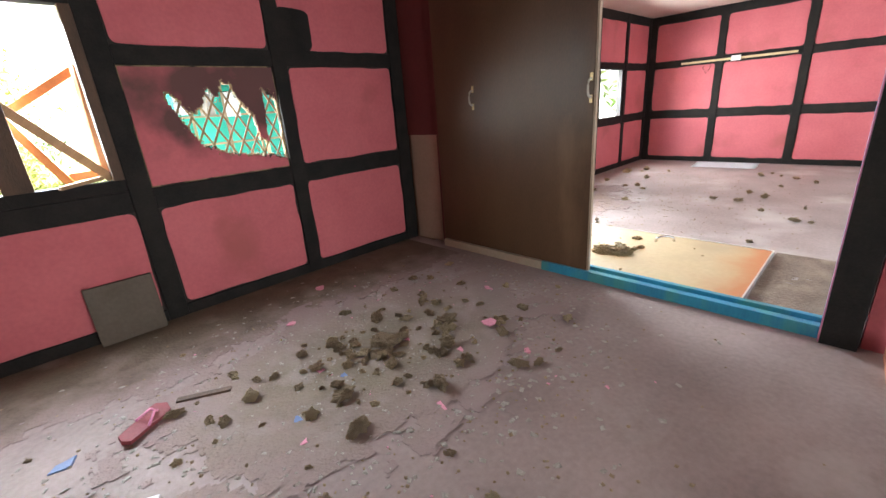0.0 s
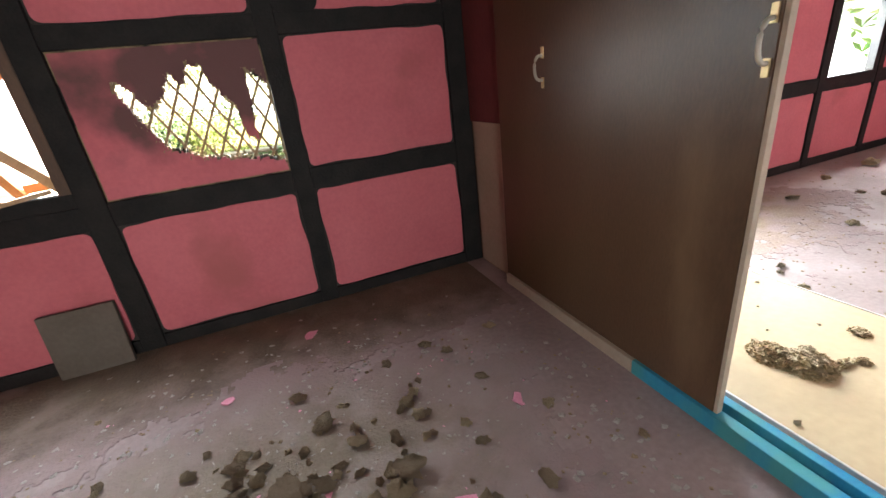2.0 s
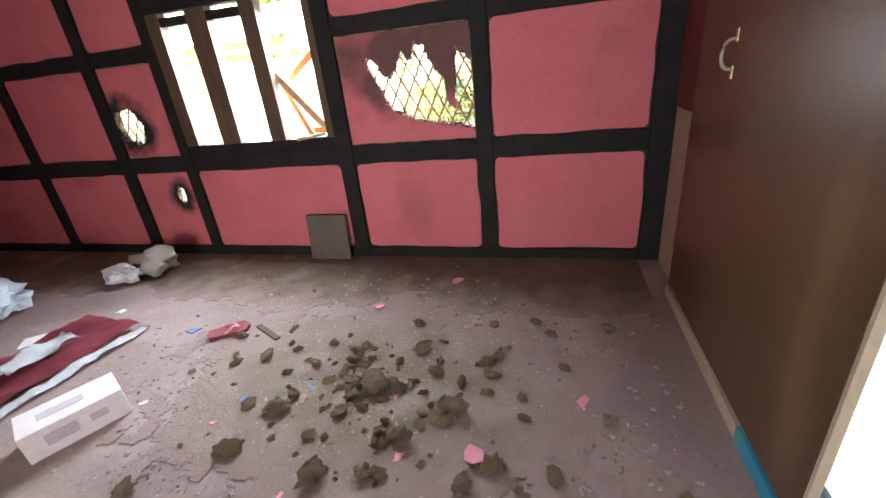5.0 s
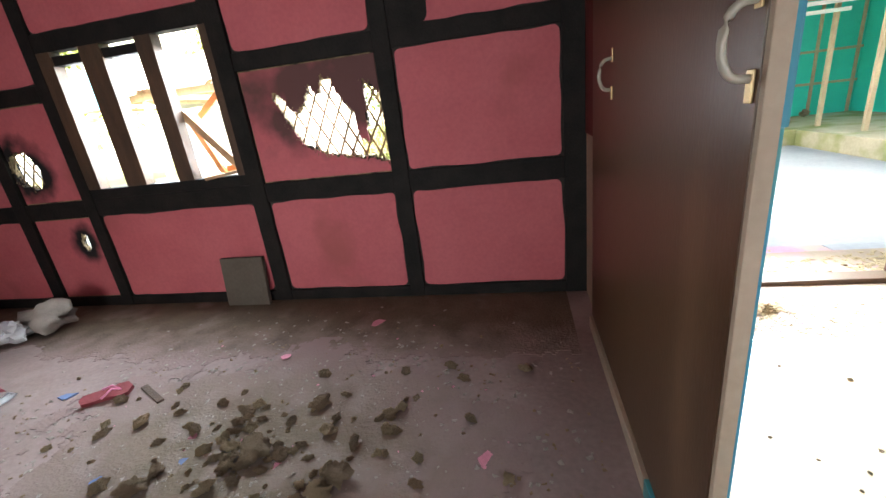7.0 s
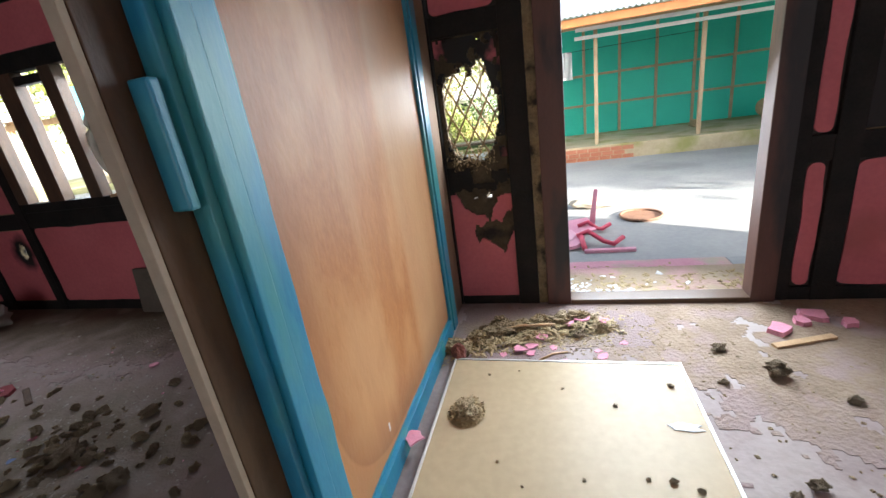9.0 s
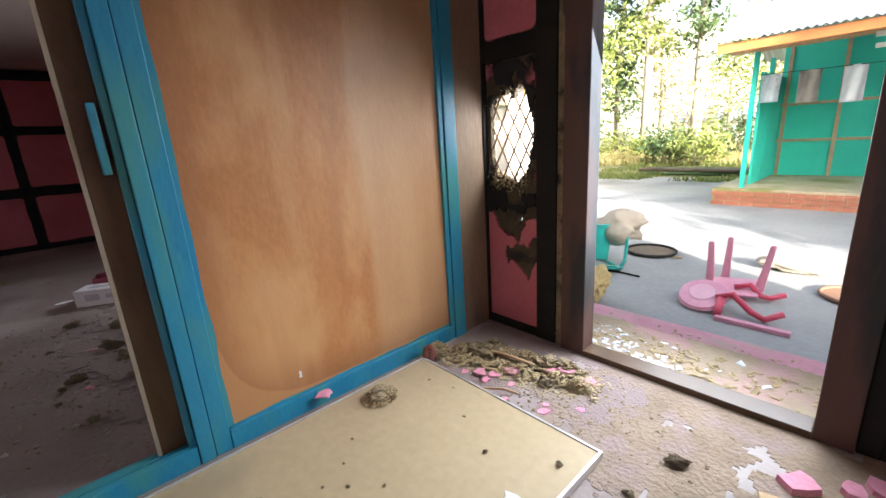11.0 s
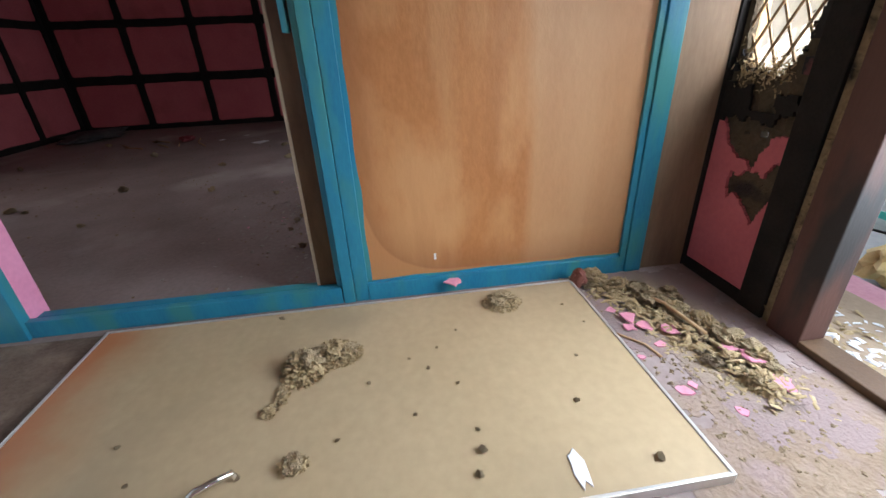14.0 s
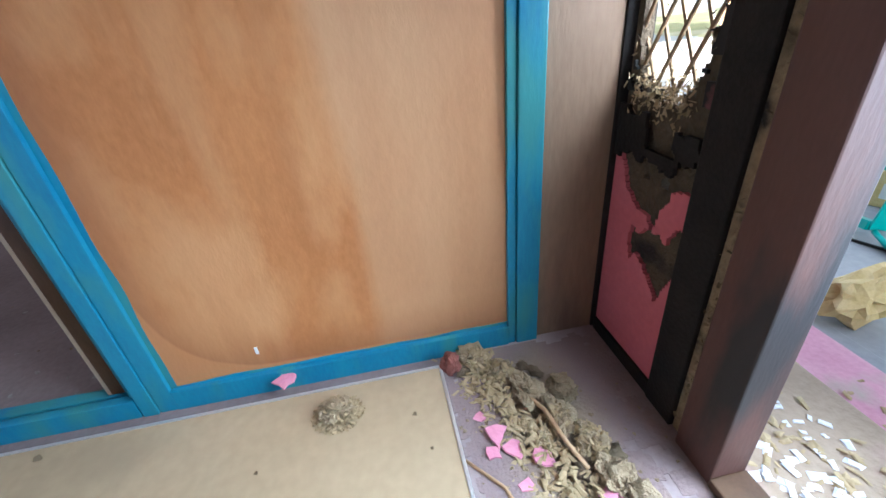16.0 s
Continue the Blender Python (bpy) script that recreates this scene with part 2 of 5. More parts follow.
def tube(points, radius, sides=8, bm=None, taper=None, close=False):
    """A round bar along points. taper: a radius for each point."""
    bm = bm or bmesh.new()
    pts = [Vector(p) for p in points]
    rings = []
    for i, p in enumerate(pts):
        d = (pts[min(i + 1, len(pts) - 1)] - pts[max(i - 1, 0)]).normalized()
        a = d.orthogonal().normalized()
        if abs(d.z) < 0.98:
            a = d.cross(Vector((0, 0, 1))).normalized()
        c = d.cross(a)
        r = taper[i] if taper else radius
        rings.append([bm.verts.new(p + (a * math.cos(k * math.tau / sides) + c * math.sin(k * math.tau / sides)) * r) for k in range(sides)])
    for q, w in zip(rings, rings[1:]):
        for k in range(sides):
            bm.faces.new((q[k], q[(k + 1) % sides], w[(k + 1) % sides], w[k]))
    bm.faces.new(rings[0][::-1])
    bm.faces.new(rings[-1])
    for f in bm.faces:
        f.smooth = True
    return bm


def plate(u0, u1, z0, z1, y0, y1, round_r=0.05, wob=0.006, seed=0):
    """A thin slab with rounded, hand-painted edges, standing in the plane of a wall."""
    bm = bmesh.new()
    pts = []
    for cx, cz, a0 in ((u1 - round_r, z1 - round_r, 0), (u0 + round_r, z1 - round_r, 90), (u0 + round_r, z0 + round_r, 180), (u1 - round_r, z0 + round_r, 270)):
        for k in range(5):
            a = radians(a0 + k * 22.5)
            pts.append((cx + round_r * math.cos(a), cz + round_r * math.sin(a)))
    full = []
    for (ax, az), (bx, bz) in zip(pts, pts[1:] + pts[:1]):
        n = max(1, int(math.hypot(bx - ax, bz - az) / 0.06))
        full += [(ax + (bx - ax) * k / n, az + (bz - az) * k / n) for k in range(n)]
    ring = []
    for u, z in full:
        w = noise.noise_vector(Vector((u * 5, seed * 7.3, z * 5)))
        ring.append((u + w.x * wob, z + w.z * wob))
    front = [bm.verts.new((u, y0, z)) for u, z in ring]
    back = [bm.verts.new((u, y1, z)) for u, z in ring]
    bm.faces.new(front)
    bm.faces.new(back[::-1])
    for k in range(len(ring)):
        j = (k + 1) % len(ring)
        bm.faces.new((front[j], front[k], back[k], back[j]))
    bmesh.ops.recalc_face_normals(bm, faces=bm.faces)
    return bm


def torn(u0, u1, z0, z1, y0, y1, gone, step=0.014):
    """A slab in the plane of a wall, from which the stretch where gone(u, z) is true has been burnt away."""
    bm = bmesh.new()
    nu, nz = max(2, round((u1 - u0) / step)), max(2, round((z1 - z0) / step))
    grid = {}

    def vert(i, k, s):
        if (i, k, s) not in grid:
            u, z = u0 + (u1 - u0) * i / nu, z0 + (z1 - z0) * k / nz
            if 0 < i < nu and 0 < k < nz:
                w = noise.noise_vector(Vector((u * 40, 3.1, z * 40)))
                u, z = u + w.x * step * 0.5, z + w.z * step * 0.5
            grid[i, k, s] = bm.verts.new((u, y1 if s else y0, z))
        return grid[i, k, s]

    keep = {(i, k) for i in range(nu) for k in range(nz) if not gone(u0 + (u1 - u0) * (i + 0.5) / nu, z0 + (z1 - z0) * (k + 0.5) / nz)}
    for i, k in keep:
        bm.faces.new([vert(*p, 0) for p in ((i, k), (i + 1, k), (i + 1, k + 1), (i, k + 1))])
        bm.faces.new([vert(*p, 1) for p in ((i, k + 1), (i + 1, k + 1), (i + 1, k), (i, k))])
        for (di, dk), (a, b) in (((0, -1), ((i, k), (i + 1, k))), ((1, 0), ((i + 1, k), (i + 1, k + 1))), ((0, 1), ((i + 1, k + 1), (i, k + 1))), ((-1, 0), ((i, k + 1), (i, k)))):
            if (i + di, k + dk) not in keep:
                bm.faces.new((vert(*b, 0), vert(*a, 0), vert(*a, 1), vert(*b, 1)))
    bmesh.ops.recalc_face_normals(bm, faces=bm.faces)
    return bm


def ragged(cu, cz, ru, rz, seed, amp=0.35):
    """The outline of a burnt hole: an ellipse with a torn edge."""
    def gone(u, z):
        du, dz = (u - cu) / ru, (z - cz) / rz
        n = noise.noise(Vector((u * 7, seed * 5.7, z * 4))) + 0.6 * noise.noise(Vector((u * 22, seed * 3.3, z * 16)))
        return du * du + dz * dz < 1 + n * amp * 2
    return gone


# ---- framed walls: black timber grid with pink infill ----
RAILS = [(0.0, 0.085), (0.825, 0.965), (1.745, 1.86), (2.52, 2.66)]
WALL_T = 0.09


def framed_wall(name, m, posts, rails=RAILS, holes={}, skip=(), bare=(), label="pink wall in a black timber grid"):
    """posts: (u0, u1) from left to right; holes: (bay, tier) to what is burnt away; skip: openings left free, (bay, tier)."""
    wall = root(name, label, "wall", kind="structure", m=m)
    top = rails[-1][1]
    for u0, u1 in posts:
        if u1 - u0 < 0.02:
            continue
        bm = box(u0, u1, -0.012, WALL_T, 0, top, 0.006)
        part("post", bm, BLACK, wall)
    for bay, ((_, a), (b, _)) in enumerate(zip(posts, posts[1:])):
        for tier, (z0, z1) in enumerate(rails):
            if ("rail", bay, tier) in skip:
                continue
            part("rail", box(a, b, -0.006, WALL_T - 0.004, z0, z1, 0.005), BLACK, wall)
        for tier, ((_, z0), (z1, _)) in enumerate(zip(rails, rails[1:])):
            if (bay, tier) in skip:
                continue
            if (bay, tier) in holes:
                inner, outer = holes[bay, tier]
                part("daub", torn(a, b, z0, z1, 0.022, 0.06, outer), STRAW, wall)
                part("infill", torn(a + 0.01, b - 0.01, z0 + 0.01, z1 - 0.01, 0.012, 0.0215, inner), soot_mat(inner), wall, "pink infill with a burnt hole and soot")
            else:
                part("daub", box(a, b, 0.016, 0.06, z0, z1), DAUB, wall)
                part("infill", plate(a + 0.012, b - 0.012, z0 + 0.008, z1 - 0.008, 0.006, 0.0158, 0.038, 0.013, bay * 3 + tier), PINK, wall)
    return wall


SOOT = {}


def soot_mat(inner):
    return SOOT.get(inner, PINK)


def sooted(key, cu, cz, ru, rz, base=(0.55, 0.14, 0.16), patch=(0.012, 0.012, 0.012), span=1.6, edge=0.75, twist=2.2, grain=4.5):
    """Pink wash blackened by soot round a burnt hole, in torn patches."""
    m = PINK.copy()
    m.name = "sooted_pink"
    nt, ln = m.node_tree.nodes, m.node_tree.links
    b = nt["Principled BSDF"]
    old = b.inputs["Base Color"].links[0].from_socket
    tc = nt.new("ShaderNodeTexCoord")
    mp = nt.new("ShaderNodeMapping")
    mp.inputs["Location"].default_value = (-cu / ru, 0, -cz / rz)
    mp.inputs["Scale"].default_value = (1 / ru, 0, 1 / rz)
    ln.new(tc.outputs["Object"], mp.inputs[0])
    d = nt.new("ShaderNodeVectorMath")
    d.operation = "LENGTH"
    ln.new(mp.outputs[0], d.inputs[0])
    n = nt.new("ShaderNodeTexNoise")
    n.inputs["Scale"].default_value, n.inputs["Detail"].default_value = grain, 7
    ln.new(tc.outputs["Object"], n.inputs["Vector"])
    s = nt.new("ShaderNodeMath")
    s.operation = "MULTIPLY_ADD"
    s.inputs[1].default_value = -twist
    ln.new(n.outputs[0], s.inputs[0])
    ln.new(d.outputs["Value"], s.inputs[2])
    r = nt.new("ShaderNodeMapRange")
    r.inputs["From Min"].default_value, r.inputs["From Max"].default_value = span - 1.5, span - 1.5 + edge
    r.inputs["To Min"].default_value, r.inputs["To Max"].default_value = 1, 0
    ln.new(s.outputs[0], r.inputs[0])
    x = nt.new("ShaderNodeMix")
    x.data_type = "RGBA"
    x.inputs[7].default_value = (*patch, 1)
    ln.new(r.outputs[0], x.inputs[0])
    ln.new(old, x.inputs[6])
    ln.new(x.outputs[2], b.inputs["Base Color"])
    SOOT[key] = m
    return key


# wall with the windows and the door, along x; the yard lies beyond y = 0.09
def burnt(lower, upper, seed, grow=0.0):
    """A hole between two torn outlines (u, z)."""
    def along(line, u):
        return float(np.interp(u, [p[0] for p in line], [p[1] for p in line]))

    def gone(u, z):
        if not lower[0][0] - grow < u < lower[-1][0] + grow:
            return False
        n = 0.035 * noise.noise(Vector((u * 26, seed, z * 9))) + 0.012 * noise.noise(Vector((u * 70, seed, z * 50)))
        return along(lower, u) - grow + n * 0.6 < z < along(upper, u) + grow + n
    return gone


BIG_LOW = [(-2.14, 1.53), (-2.06, 1.36), (-1.98, 1.21), (-1.80, 1.13), (-1.60, 1.10), (-1.44, 1.075), (-1.37, 1.05)]
BIG_TOP = [(-2.14, 1.58), (-2.09, 1.55), (-2.02, 1.43), (-1.93, 1.46), (-1.87, 1.60), (-1.81, 1.52), (-1.765, 1.66), (-1.70, 1.60), (-1.63, 1.45),
           (-1.575, 1.40), (-1.55, 1.20), (-1.50, 1.19), (-1.475, 1.58), (-1.43, 1.56), (-1.395, 1.50), (-1.37, 1.48)]
big_in = sooted(burnt(BIG_LOW, BIG_TOP, 1, 0.012), -1.72, 1.52, 0.5, 0.26, span=1.2, edge=0.95, patch=(0.13, 0.055, 0.052))
big_out = burnt(BIG_LOW, BIG_TOP, 1)
h2_in = sooted(ragged(-4.52, 1.24, 0.13, 0.15, 2), -4.52, 1.24, 0.2, 0.2, span=1.2)
h2_out = ragged(-4.52, 1.24, 0.12, 0.14, 2)
h3_in = sooted(ragged(-4.22, 0.60, 0.055, 0.10, 3), -4.22, 0.6, 0.12, 0.15, span=1.1)
h3_out = ragged(-4.22, 0.60, 0.05, 0.09, 3)
BAY_LOW = [(0.03, 1.16), (0.06, 1.08), (0.10, 1.04), (0.16, 1.03), (0.22, 1.00), (0.27, 1.03), (0.31, 1.08), (0.345, 1.18), (0.37, 1.30)]
BAY_TOP = [(0.03, 1.46), (0.06, 1.52), (0.10, 1.54), (0.16, 1.56), (0.22, 1.53), (0.27, 1.62), (0.30, 1.60), (0.335, 1.44), (0.37, 1.38)]
PATCH_LOW = [(0.14, 0.52), (0.16, 0.46), (0.19, 0.50), (0.23, 0.47), (0.27, 0.44), (0.325, 0.37), (0.36, 0.44), (0.41, 0.54)]
PATCH_TOP = [(0.14, 0.55), (0.16, 0.58), (0.19, 0.57), (0.23, 0.60), (0.27, 0.62), (0.325, 0.60), (0.36, 0.65), (0.41, 0.70)]
TORN_TOP = [(0.0, 0.86), (0.05, 0.80), (0.085, 0.71), (0.14, 0.67), (0.20, 0.645), (0.255, 0.62), (0.285, 0.70), (0.32, 0.77), (0.40, 0.80)]
bay_hole, bay_lip = burnt(BAY_LOW, BAY_TOP, 4), burnt(BAY_LOW, BAY_TOP, 4, 0.02)
bay_patch, bay_top = burnt(PATCH_LOW, PATCH_TOP, 9), burnt(TORN_TOP, [(0.0, 1.2), (0.40, 1.2)], 12)


def bay_gone(u, z):
    """The burnt hole and three small ones above and below it."""
    small = min(math.hypot(u - a, z - c) / r for a, c, r in ((0.268, 1.705, 0.016), (0.17, 0.768, 0.014), (0.262, 0.782, 0.02)))
    return bay_hole(u, z) or small < 1 + 0.5 * noise.noise(Vector((u * 60, 2, z * 60)))


def bay_paint_gone(u, z):
    return bay_patch(u, z) or bay_top(u, z) or z > 0.845


def bay_upper_gone(u, z):
    n = noise.noise(Vector((u * 9, 8.1, z * 6))) + 0.5 * noise.noise(Vector((u * 30, 4.4, z * 22)))
    return bay_lip(u, z) or n > 0.18 or z < 1.03


def char_gone(u, z):
    n = 0.06 * noise.noise(Vector((u * 11, 5.5, 0))) + 0.035 * noise.noise(Vector((u * 34, 1.5, z * 12)))
    return z > 0.955 + n or z < 0.845 - n or (abs(u - 0.24) < 0.05 + n and z > 0.87)


h6_in = sooted(ragged(2.62, 1.15, 0.22, 0.22, 6), 2.62, 1.2, 0.35, 0.35, span=1.8)
h6_out = ragged(2.62, 1.15, 0.2, 0.2, 6)

A_POSTS = [(-7.2, -7.1), (-5.93, -5.80), (-4.80, -4.67), (-4.05, -3.94), (-2.50, -2.37), (-1.36, -1.245), (-0.195, -0.001)]
wall_north = framed_wall("wall_north", Matrix(), A_POSTS, holes={(4, 1): (big_in, big_out), (2, 1): (h2_in, h2_out), (2, 0): (h3_in, h3_out)},
                         skip={(3, 1), ("rail", 3, 2), (3, 2)}, label="sooty pink wall in a black timber grid with burnt holes")
part("infill", plate(-3.93, -2.51, 2.2, 2.51, 0.006, 0.016, 0.04, 0.006, 91), PINK, wall_north)
part("daub", box(-3.94, -2.50, 0.0165, 0.06, 2.19, 2.52), DAUB, wall_north)
part("char_patch", plate(-1.26, -0.98, 1.85, 2.16, -0.002, 0.0055, 0.05, 0.03, 61), BLACK, wall_north, "charred patch")
part("rail", box(-3.94, -2.50, -0.006, 0.086, 2.065, 2.19, 0.005), BLACK, wall_north)
part("rail", box(-3.94, -2.50, -0.004, 0.084, 0.966, 1.045, 0.005), BLACK, wall_north)

B_POSTS = [(0.0, 0.004), (0.405, 0.54)]
wall_yard = framed_wall("wall_yard", Matrix(), B_POSTS, skip={(0, 0), (0, 1), ("rail", 0, 1), ("rail", 0, 0)}, label="scorched pink wall bay beside the door")
BAREDAUB = surf("bare_brown_daub", (0.055, 0.04, 0.024), (0.115, 0.085, 0.05), 9, 0.95, 0.7, 60, stain=(0.02, 0.017, 0.015), sscale=5, sat=0.54)
sooted(bay_upper_gone, 0.2, 1.3, 0.24, 0.5, span=1.5, edge=0.3)
part("rail", box(0.004, 0.405, -0.006, 0.086, 0.0, 0.06, 0.005), BLACK, wall_yard)
part("daub", torn(0.004, 0.405, 0.06, 1.745, 0.022, 0.06, bay_gone), BAREDAUB, wall_yard, "bare brown daub with a burnt hole")
part("infill", torn(0.0045, 0.4045, 0.061, 0.86, 0.006, 0.0215, bay_paint_gone, 0.009), PINK, wall_yard, "pink wash with torn upper edge")
part("infill", torn(0.012, 0.398, 0.99, 1.735, 0.010, 0.0215, bay_upper_gone, 0.009), soot_mat(bay_upper_gone), wall_yard, "pink wash blackened by soot")
part("rail", torn(0.004, 0.405, 0.79, 1.02, -0.004, 0.0095, char_gone, 0.009), BLACK, wall_yard, "charred broken rail")
part("daub", torn(0.541, 0.5955, 0.0, 2.235, 0.004, 0.07, lambda u, z: False, 0.018), STRAW, wall_yard, "crumbling mud filling beside the post")
B2_POSTS = [(1.92, 1.99), (2.10, 2.22), (3.05, 3.16), (4.10, 4.20), (5.18, 5.28), (6.2, 6.3)]
wall_east_bays = framed_wall("wall_yard_far", Matrix(), B2_POSTS, holes={(1, 1): (h6_in, h6_out)}, skip={(3, 1)}, label="pink wall bays with a black timber grid")
part("infill", plate(0.6, 1.915, 2.37, 2.51, 0.006, 0.016, 0.03, 0.006, 77), PINK, wall_yard)
part("daub", box(0.595, 1.92, 0.0165, 0.06, 2.36, 2.52), DAUB, wall_yard)
part("rail", box(0.595, 1.92, -0.006, 0.086, 2.235, 2.36, 0.005), BLACK, wall_yard)
part("rail", box(0.595, 1.92, -0.006, 0.086, 2.52, 2.66, 0.005), BLACK, wall_yard)


def run(n, start, step, w=0.11):
    return [(start + k * step, start + k * step + w) for k in range(n)]


wall_far = framed_wall("wall_east", Matrix.Translation((6.3, 0, 0)) @ pose(0, 0, 0, 0, 0, -90), [(0.0, 0.11), (1.16, 1.27), (2.36, 2.47), (3.45, 3.56)])
wall_west = framed_wall("wall_west", Matrix.Translation((-7.1, -7.25, 0)) @ pose(0, 0, 0, 0, 0, 90), run(6, 0.0, 1.165) + [(7.15, 7.25)], RAILS)
# bay 1 is left open, out of view, for the added back fill
wall_south_a = framed_wall("wall_south_room", Matrix.Translation((-0.1, -7.25, 0)) @ pose(0, 0, 0, 0, 0, 180), run(6, 0.0, 1.17) + [(6.9, 7.0)],
                           skip={(1, 0), (1, 1), ("rail", 1, 1), ("rail", 1, 0)})

# plain walls that close the place
shell = root("wall_south", "white limewashed plain wall with damp stains", "wall", kind="structure")
part("plaster", box(0.03, 6.4, -3.68, -3.56, 0, 2.66), WHITE, shell)
shell2 = root("wall_partition_rest", "pink plain partition wall", "wall", kind="structure")
part("plaster", box(-0.1, 0.0, -7.7, -3.57, 0, 2.66), PINK, shell2)

# unseen wall added to keep sunlight out of the open back bay
part("sun_block_wall", box(0.3, 0.4, -12.5, -7.95, -0.36, 2.9), WHITE, shell2, "unseen wall added to block the sun behind the house")

# ---- floor, ceiling, roof ----
tagged(part("floor", box(-7.3, 6.4, -7.9, 0.09, -0.35, 0.0), FLOOR), "dusty pinkish cement floor strewn with debris", "floor", kind="structure")
bm = bmesh.new()
for k in range(12):
    x0 = -7.3 + k * 1.22
    box(x0, x0 + 1.216, -7.9, 0.09, 2.66, 2.675, bm=bm)
box(-7.3, 6.4, -7.9, 0.09, 2.68, 2.70, bm=bm)
tagged(part("ceiling", bm, CEIL), "pale board ceiling", "ceiling", kind="structure")
bm = bmesh.new()
for y0, z0, y1, z1 in ((0.45, 2.74, -3.9, 4.3), (-8.5, 2.62, -3.9, 4.3)):
    v = [bm.verts.new(p) for p in ((-7.9, y0, z0), (6.5, y0, z0), (6.5, y1, z1), (-7.9, y1, z1))]
    bm.faces.new(v)
bmesh.ops.solidify(bm, geom=bm.faces[:], thickness=0.03)
tagged(part("roof", bm, TIN), "tin roof of the house", "roof", kind="structure")
bm = bmesh.new()
for x in (-7.25, 6.35):
    v = [bm.verts.new(p) for p in ((x, 0.09, 2.7), (x, -7.9, 2.7), (x, -3.9, 4.22))]
    bm.faces.new(v)
bmesh.ops.solidify(bm, geom=bm.faces[:], thickness=0.05)
tagged(part("gable", bm, WHITE), "gable end of the house", "gable", kind="structure")

# ---- partition between the rooms ----
partition = root("wall_partition", "plywood partition with a blue painted frame", "wall", kind="structure")
part("upper_board", box(-0.05, -0.02, -1.22, -0.001, 2.285, 2.66), BEIGE, partition)
part("upper_board", box(-0.05, -0.02, -3.56, -1.224, 2.285, 2.66), BEIGE, partition)
part("end_board", box(-0.05, -0.012, -0.275, -0.001, 0.0, 2.283), PALEB, partition, "plywood strip with darker blotches")
part("panel", box(-0.035, -0.014, -1.82, -0.38, 0.08, 2.2), PLY, partition, "orange plywood sheet")
part("stile", box(-0.03, 0.012, -1.92, -1.862, 0.0, 2.28, 0.004), BLUE, partition, "blue painted stile")
part("stile", box(-0.03, 0.006, -1.859, -1.79, 0.0, 2.28, 0.004), BLUE, partition, "blue painted stile")
part("stile", box(-0.03, 0.004, -0.405, -0.372, 0.0, 2.28, 0.004), BLUE, partition, "blue painted stile")
part("stile", box(-0.03, 0.012, -0.369, -0.275, 0.0, 2.28, 0.005), BLUE, partition, "blue painted stile")
part("stile", box(-0.06, -0.012, -1.948, -1.922, 0.0, 2.28, 0.004), BLUE, partition, "blue painted stile")
part("top_rail", box(-0.03, 0.010, -1.79, -0.405, 2.175, 2.28, 0.004), BLUE, partition, "blue painted rail")
part("top_rail", box(-0.03, 0.010, -3.40, -1.925, 2.175, 2.28, 0.004), BLUE, partition, "blue painted rail")
part("bottom_rail", box(-0.03, 0.010, -1.79, -0.405, 0.0, 0.098, 0.004), BLUE, partition, "blue painted rail")
part("sill", box(-0.03, 0.010, -3.40, -1.925, 0.0, 0.09, 0.004), BLUE, partition, "blue painted sill")
part("sill", box(-0.115, -0.06, -3.40, -1.65, 0.0, 0.075, 0.004), BLUE, partition, "blue painted sill")
part("sill", box(-0.115, -0.06, -1.648, -0.5, 0.0, 0.07, 0.004), STRIP, partition, "bare grey sill")
part("track", box(-0.0595, -0.0305, -3.40, -0.5, 0.0, 0.045), ALU, partition, "pale sliding track")
for k, (u0, u1, z0, z1) in enumerate(((-1.80, -1.765, 0.09, 2.19), (-1.80, -0.40, 2.145, 2.19), (-1.80, -0.40, 0.09, 0.112))):
    part("brushed_edge", plate(u0, u1, z0, z1, 0.0, 0.0012, 0.008, 0.011, 120 + k), BLUE, partition, "blue paint brushed over the plywood", m=pose(-0.0125, 0, 0, 0, 0, 90))
part("jamb", box(-0.03, 0.0295, -3.559, -3.40, 0.0, 2.66, 0.004), BLUE, partition, "blue painted jamb")
part("jamb_lining", box(-0.15, -0.031, -3.409, -3.402, 0.0, 2.3, 0.002), PINKTRIM, partition, "light pink jamb lining")
part("jamb_post", box(-0.16, -0.031, -3.56, -3.4095, 0.0, 2.66, 0.004), BLACK, partition, "dark timber post")
part("corner_board", box(-0.065, -0.051, -0.50, -0.02, 1.1, 2.66), MAROON, partition, "maroon board")
part("corner_board", box(-0.065, -0.051, -0.44, -0.06, 0.02, 1.098), STRIP, partition, "pale bare board")
part("corner_board", box(-0.064, -0.0515, -0.50, -0.44, 0.0, 1.098), MAROON, partition, "maroon board")

sliding = root("sliding_door", "dark brown varnished plywood sliding door, pushed aside", "door")
part("leaf", box(-0.10, -0.066, -2.04, -0.5, 0.078, 2.28, 0.003), BROWN, sliding)
part("edge_strip", box(-0.098, -0.068, -2.056, -2.0405, 0.078, 2.28, 0.002), STRIP, sliding, "bare wooden edge")

board = root("fallen_door", "cream laminate door lying flat on the floor, rusty along one end", "door")
part("leaf", box(0.10, 1.215, -3.0, -0.735, 0.001, 0.036, 0.002), LAM, board)

door_frame = root("door_1", "scorched brown wooden door frame without a door", "door frame", kind="structure")
for x0, x1 in ((0.596, 0.748), (1.79, 1.919)):
    part("jamb", box(x0, x1, -0.03, 0.09, 0.0, 2.23, 0.006), JAMB, door_frame)
part("head", box(0.748, 1.79, -0.03, 0.09, 2.11, 2.23, 0.006), JAMB, door_frame)
part("threshold", box(0.748, 1.79, -0.035, 0.09, 0.0, 0.035, 0.006), BROWN, door_frame)

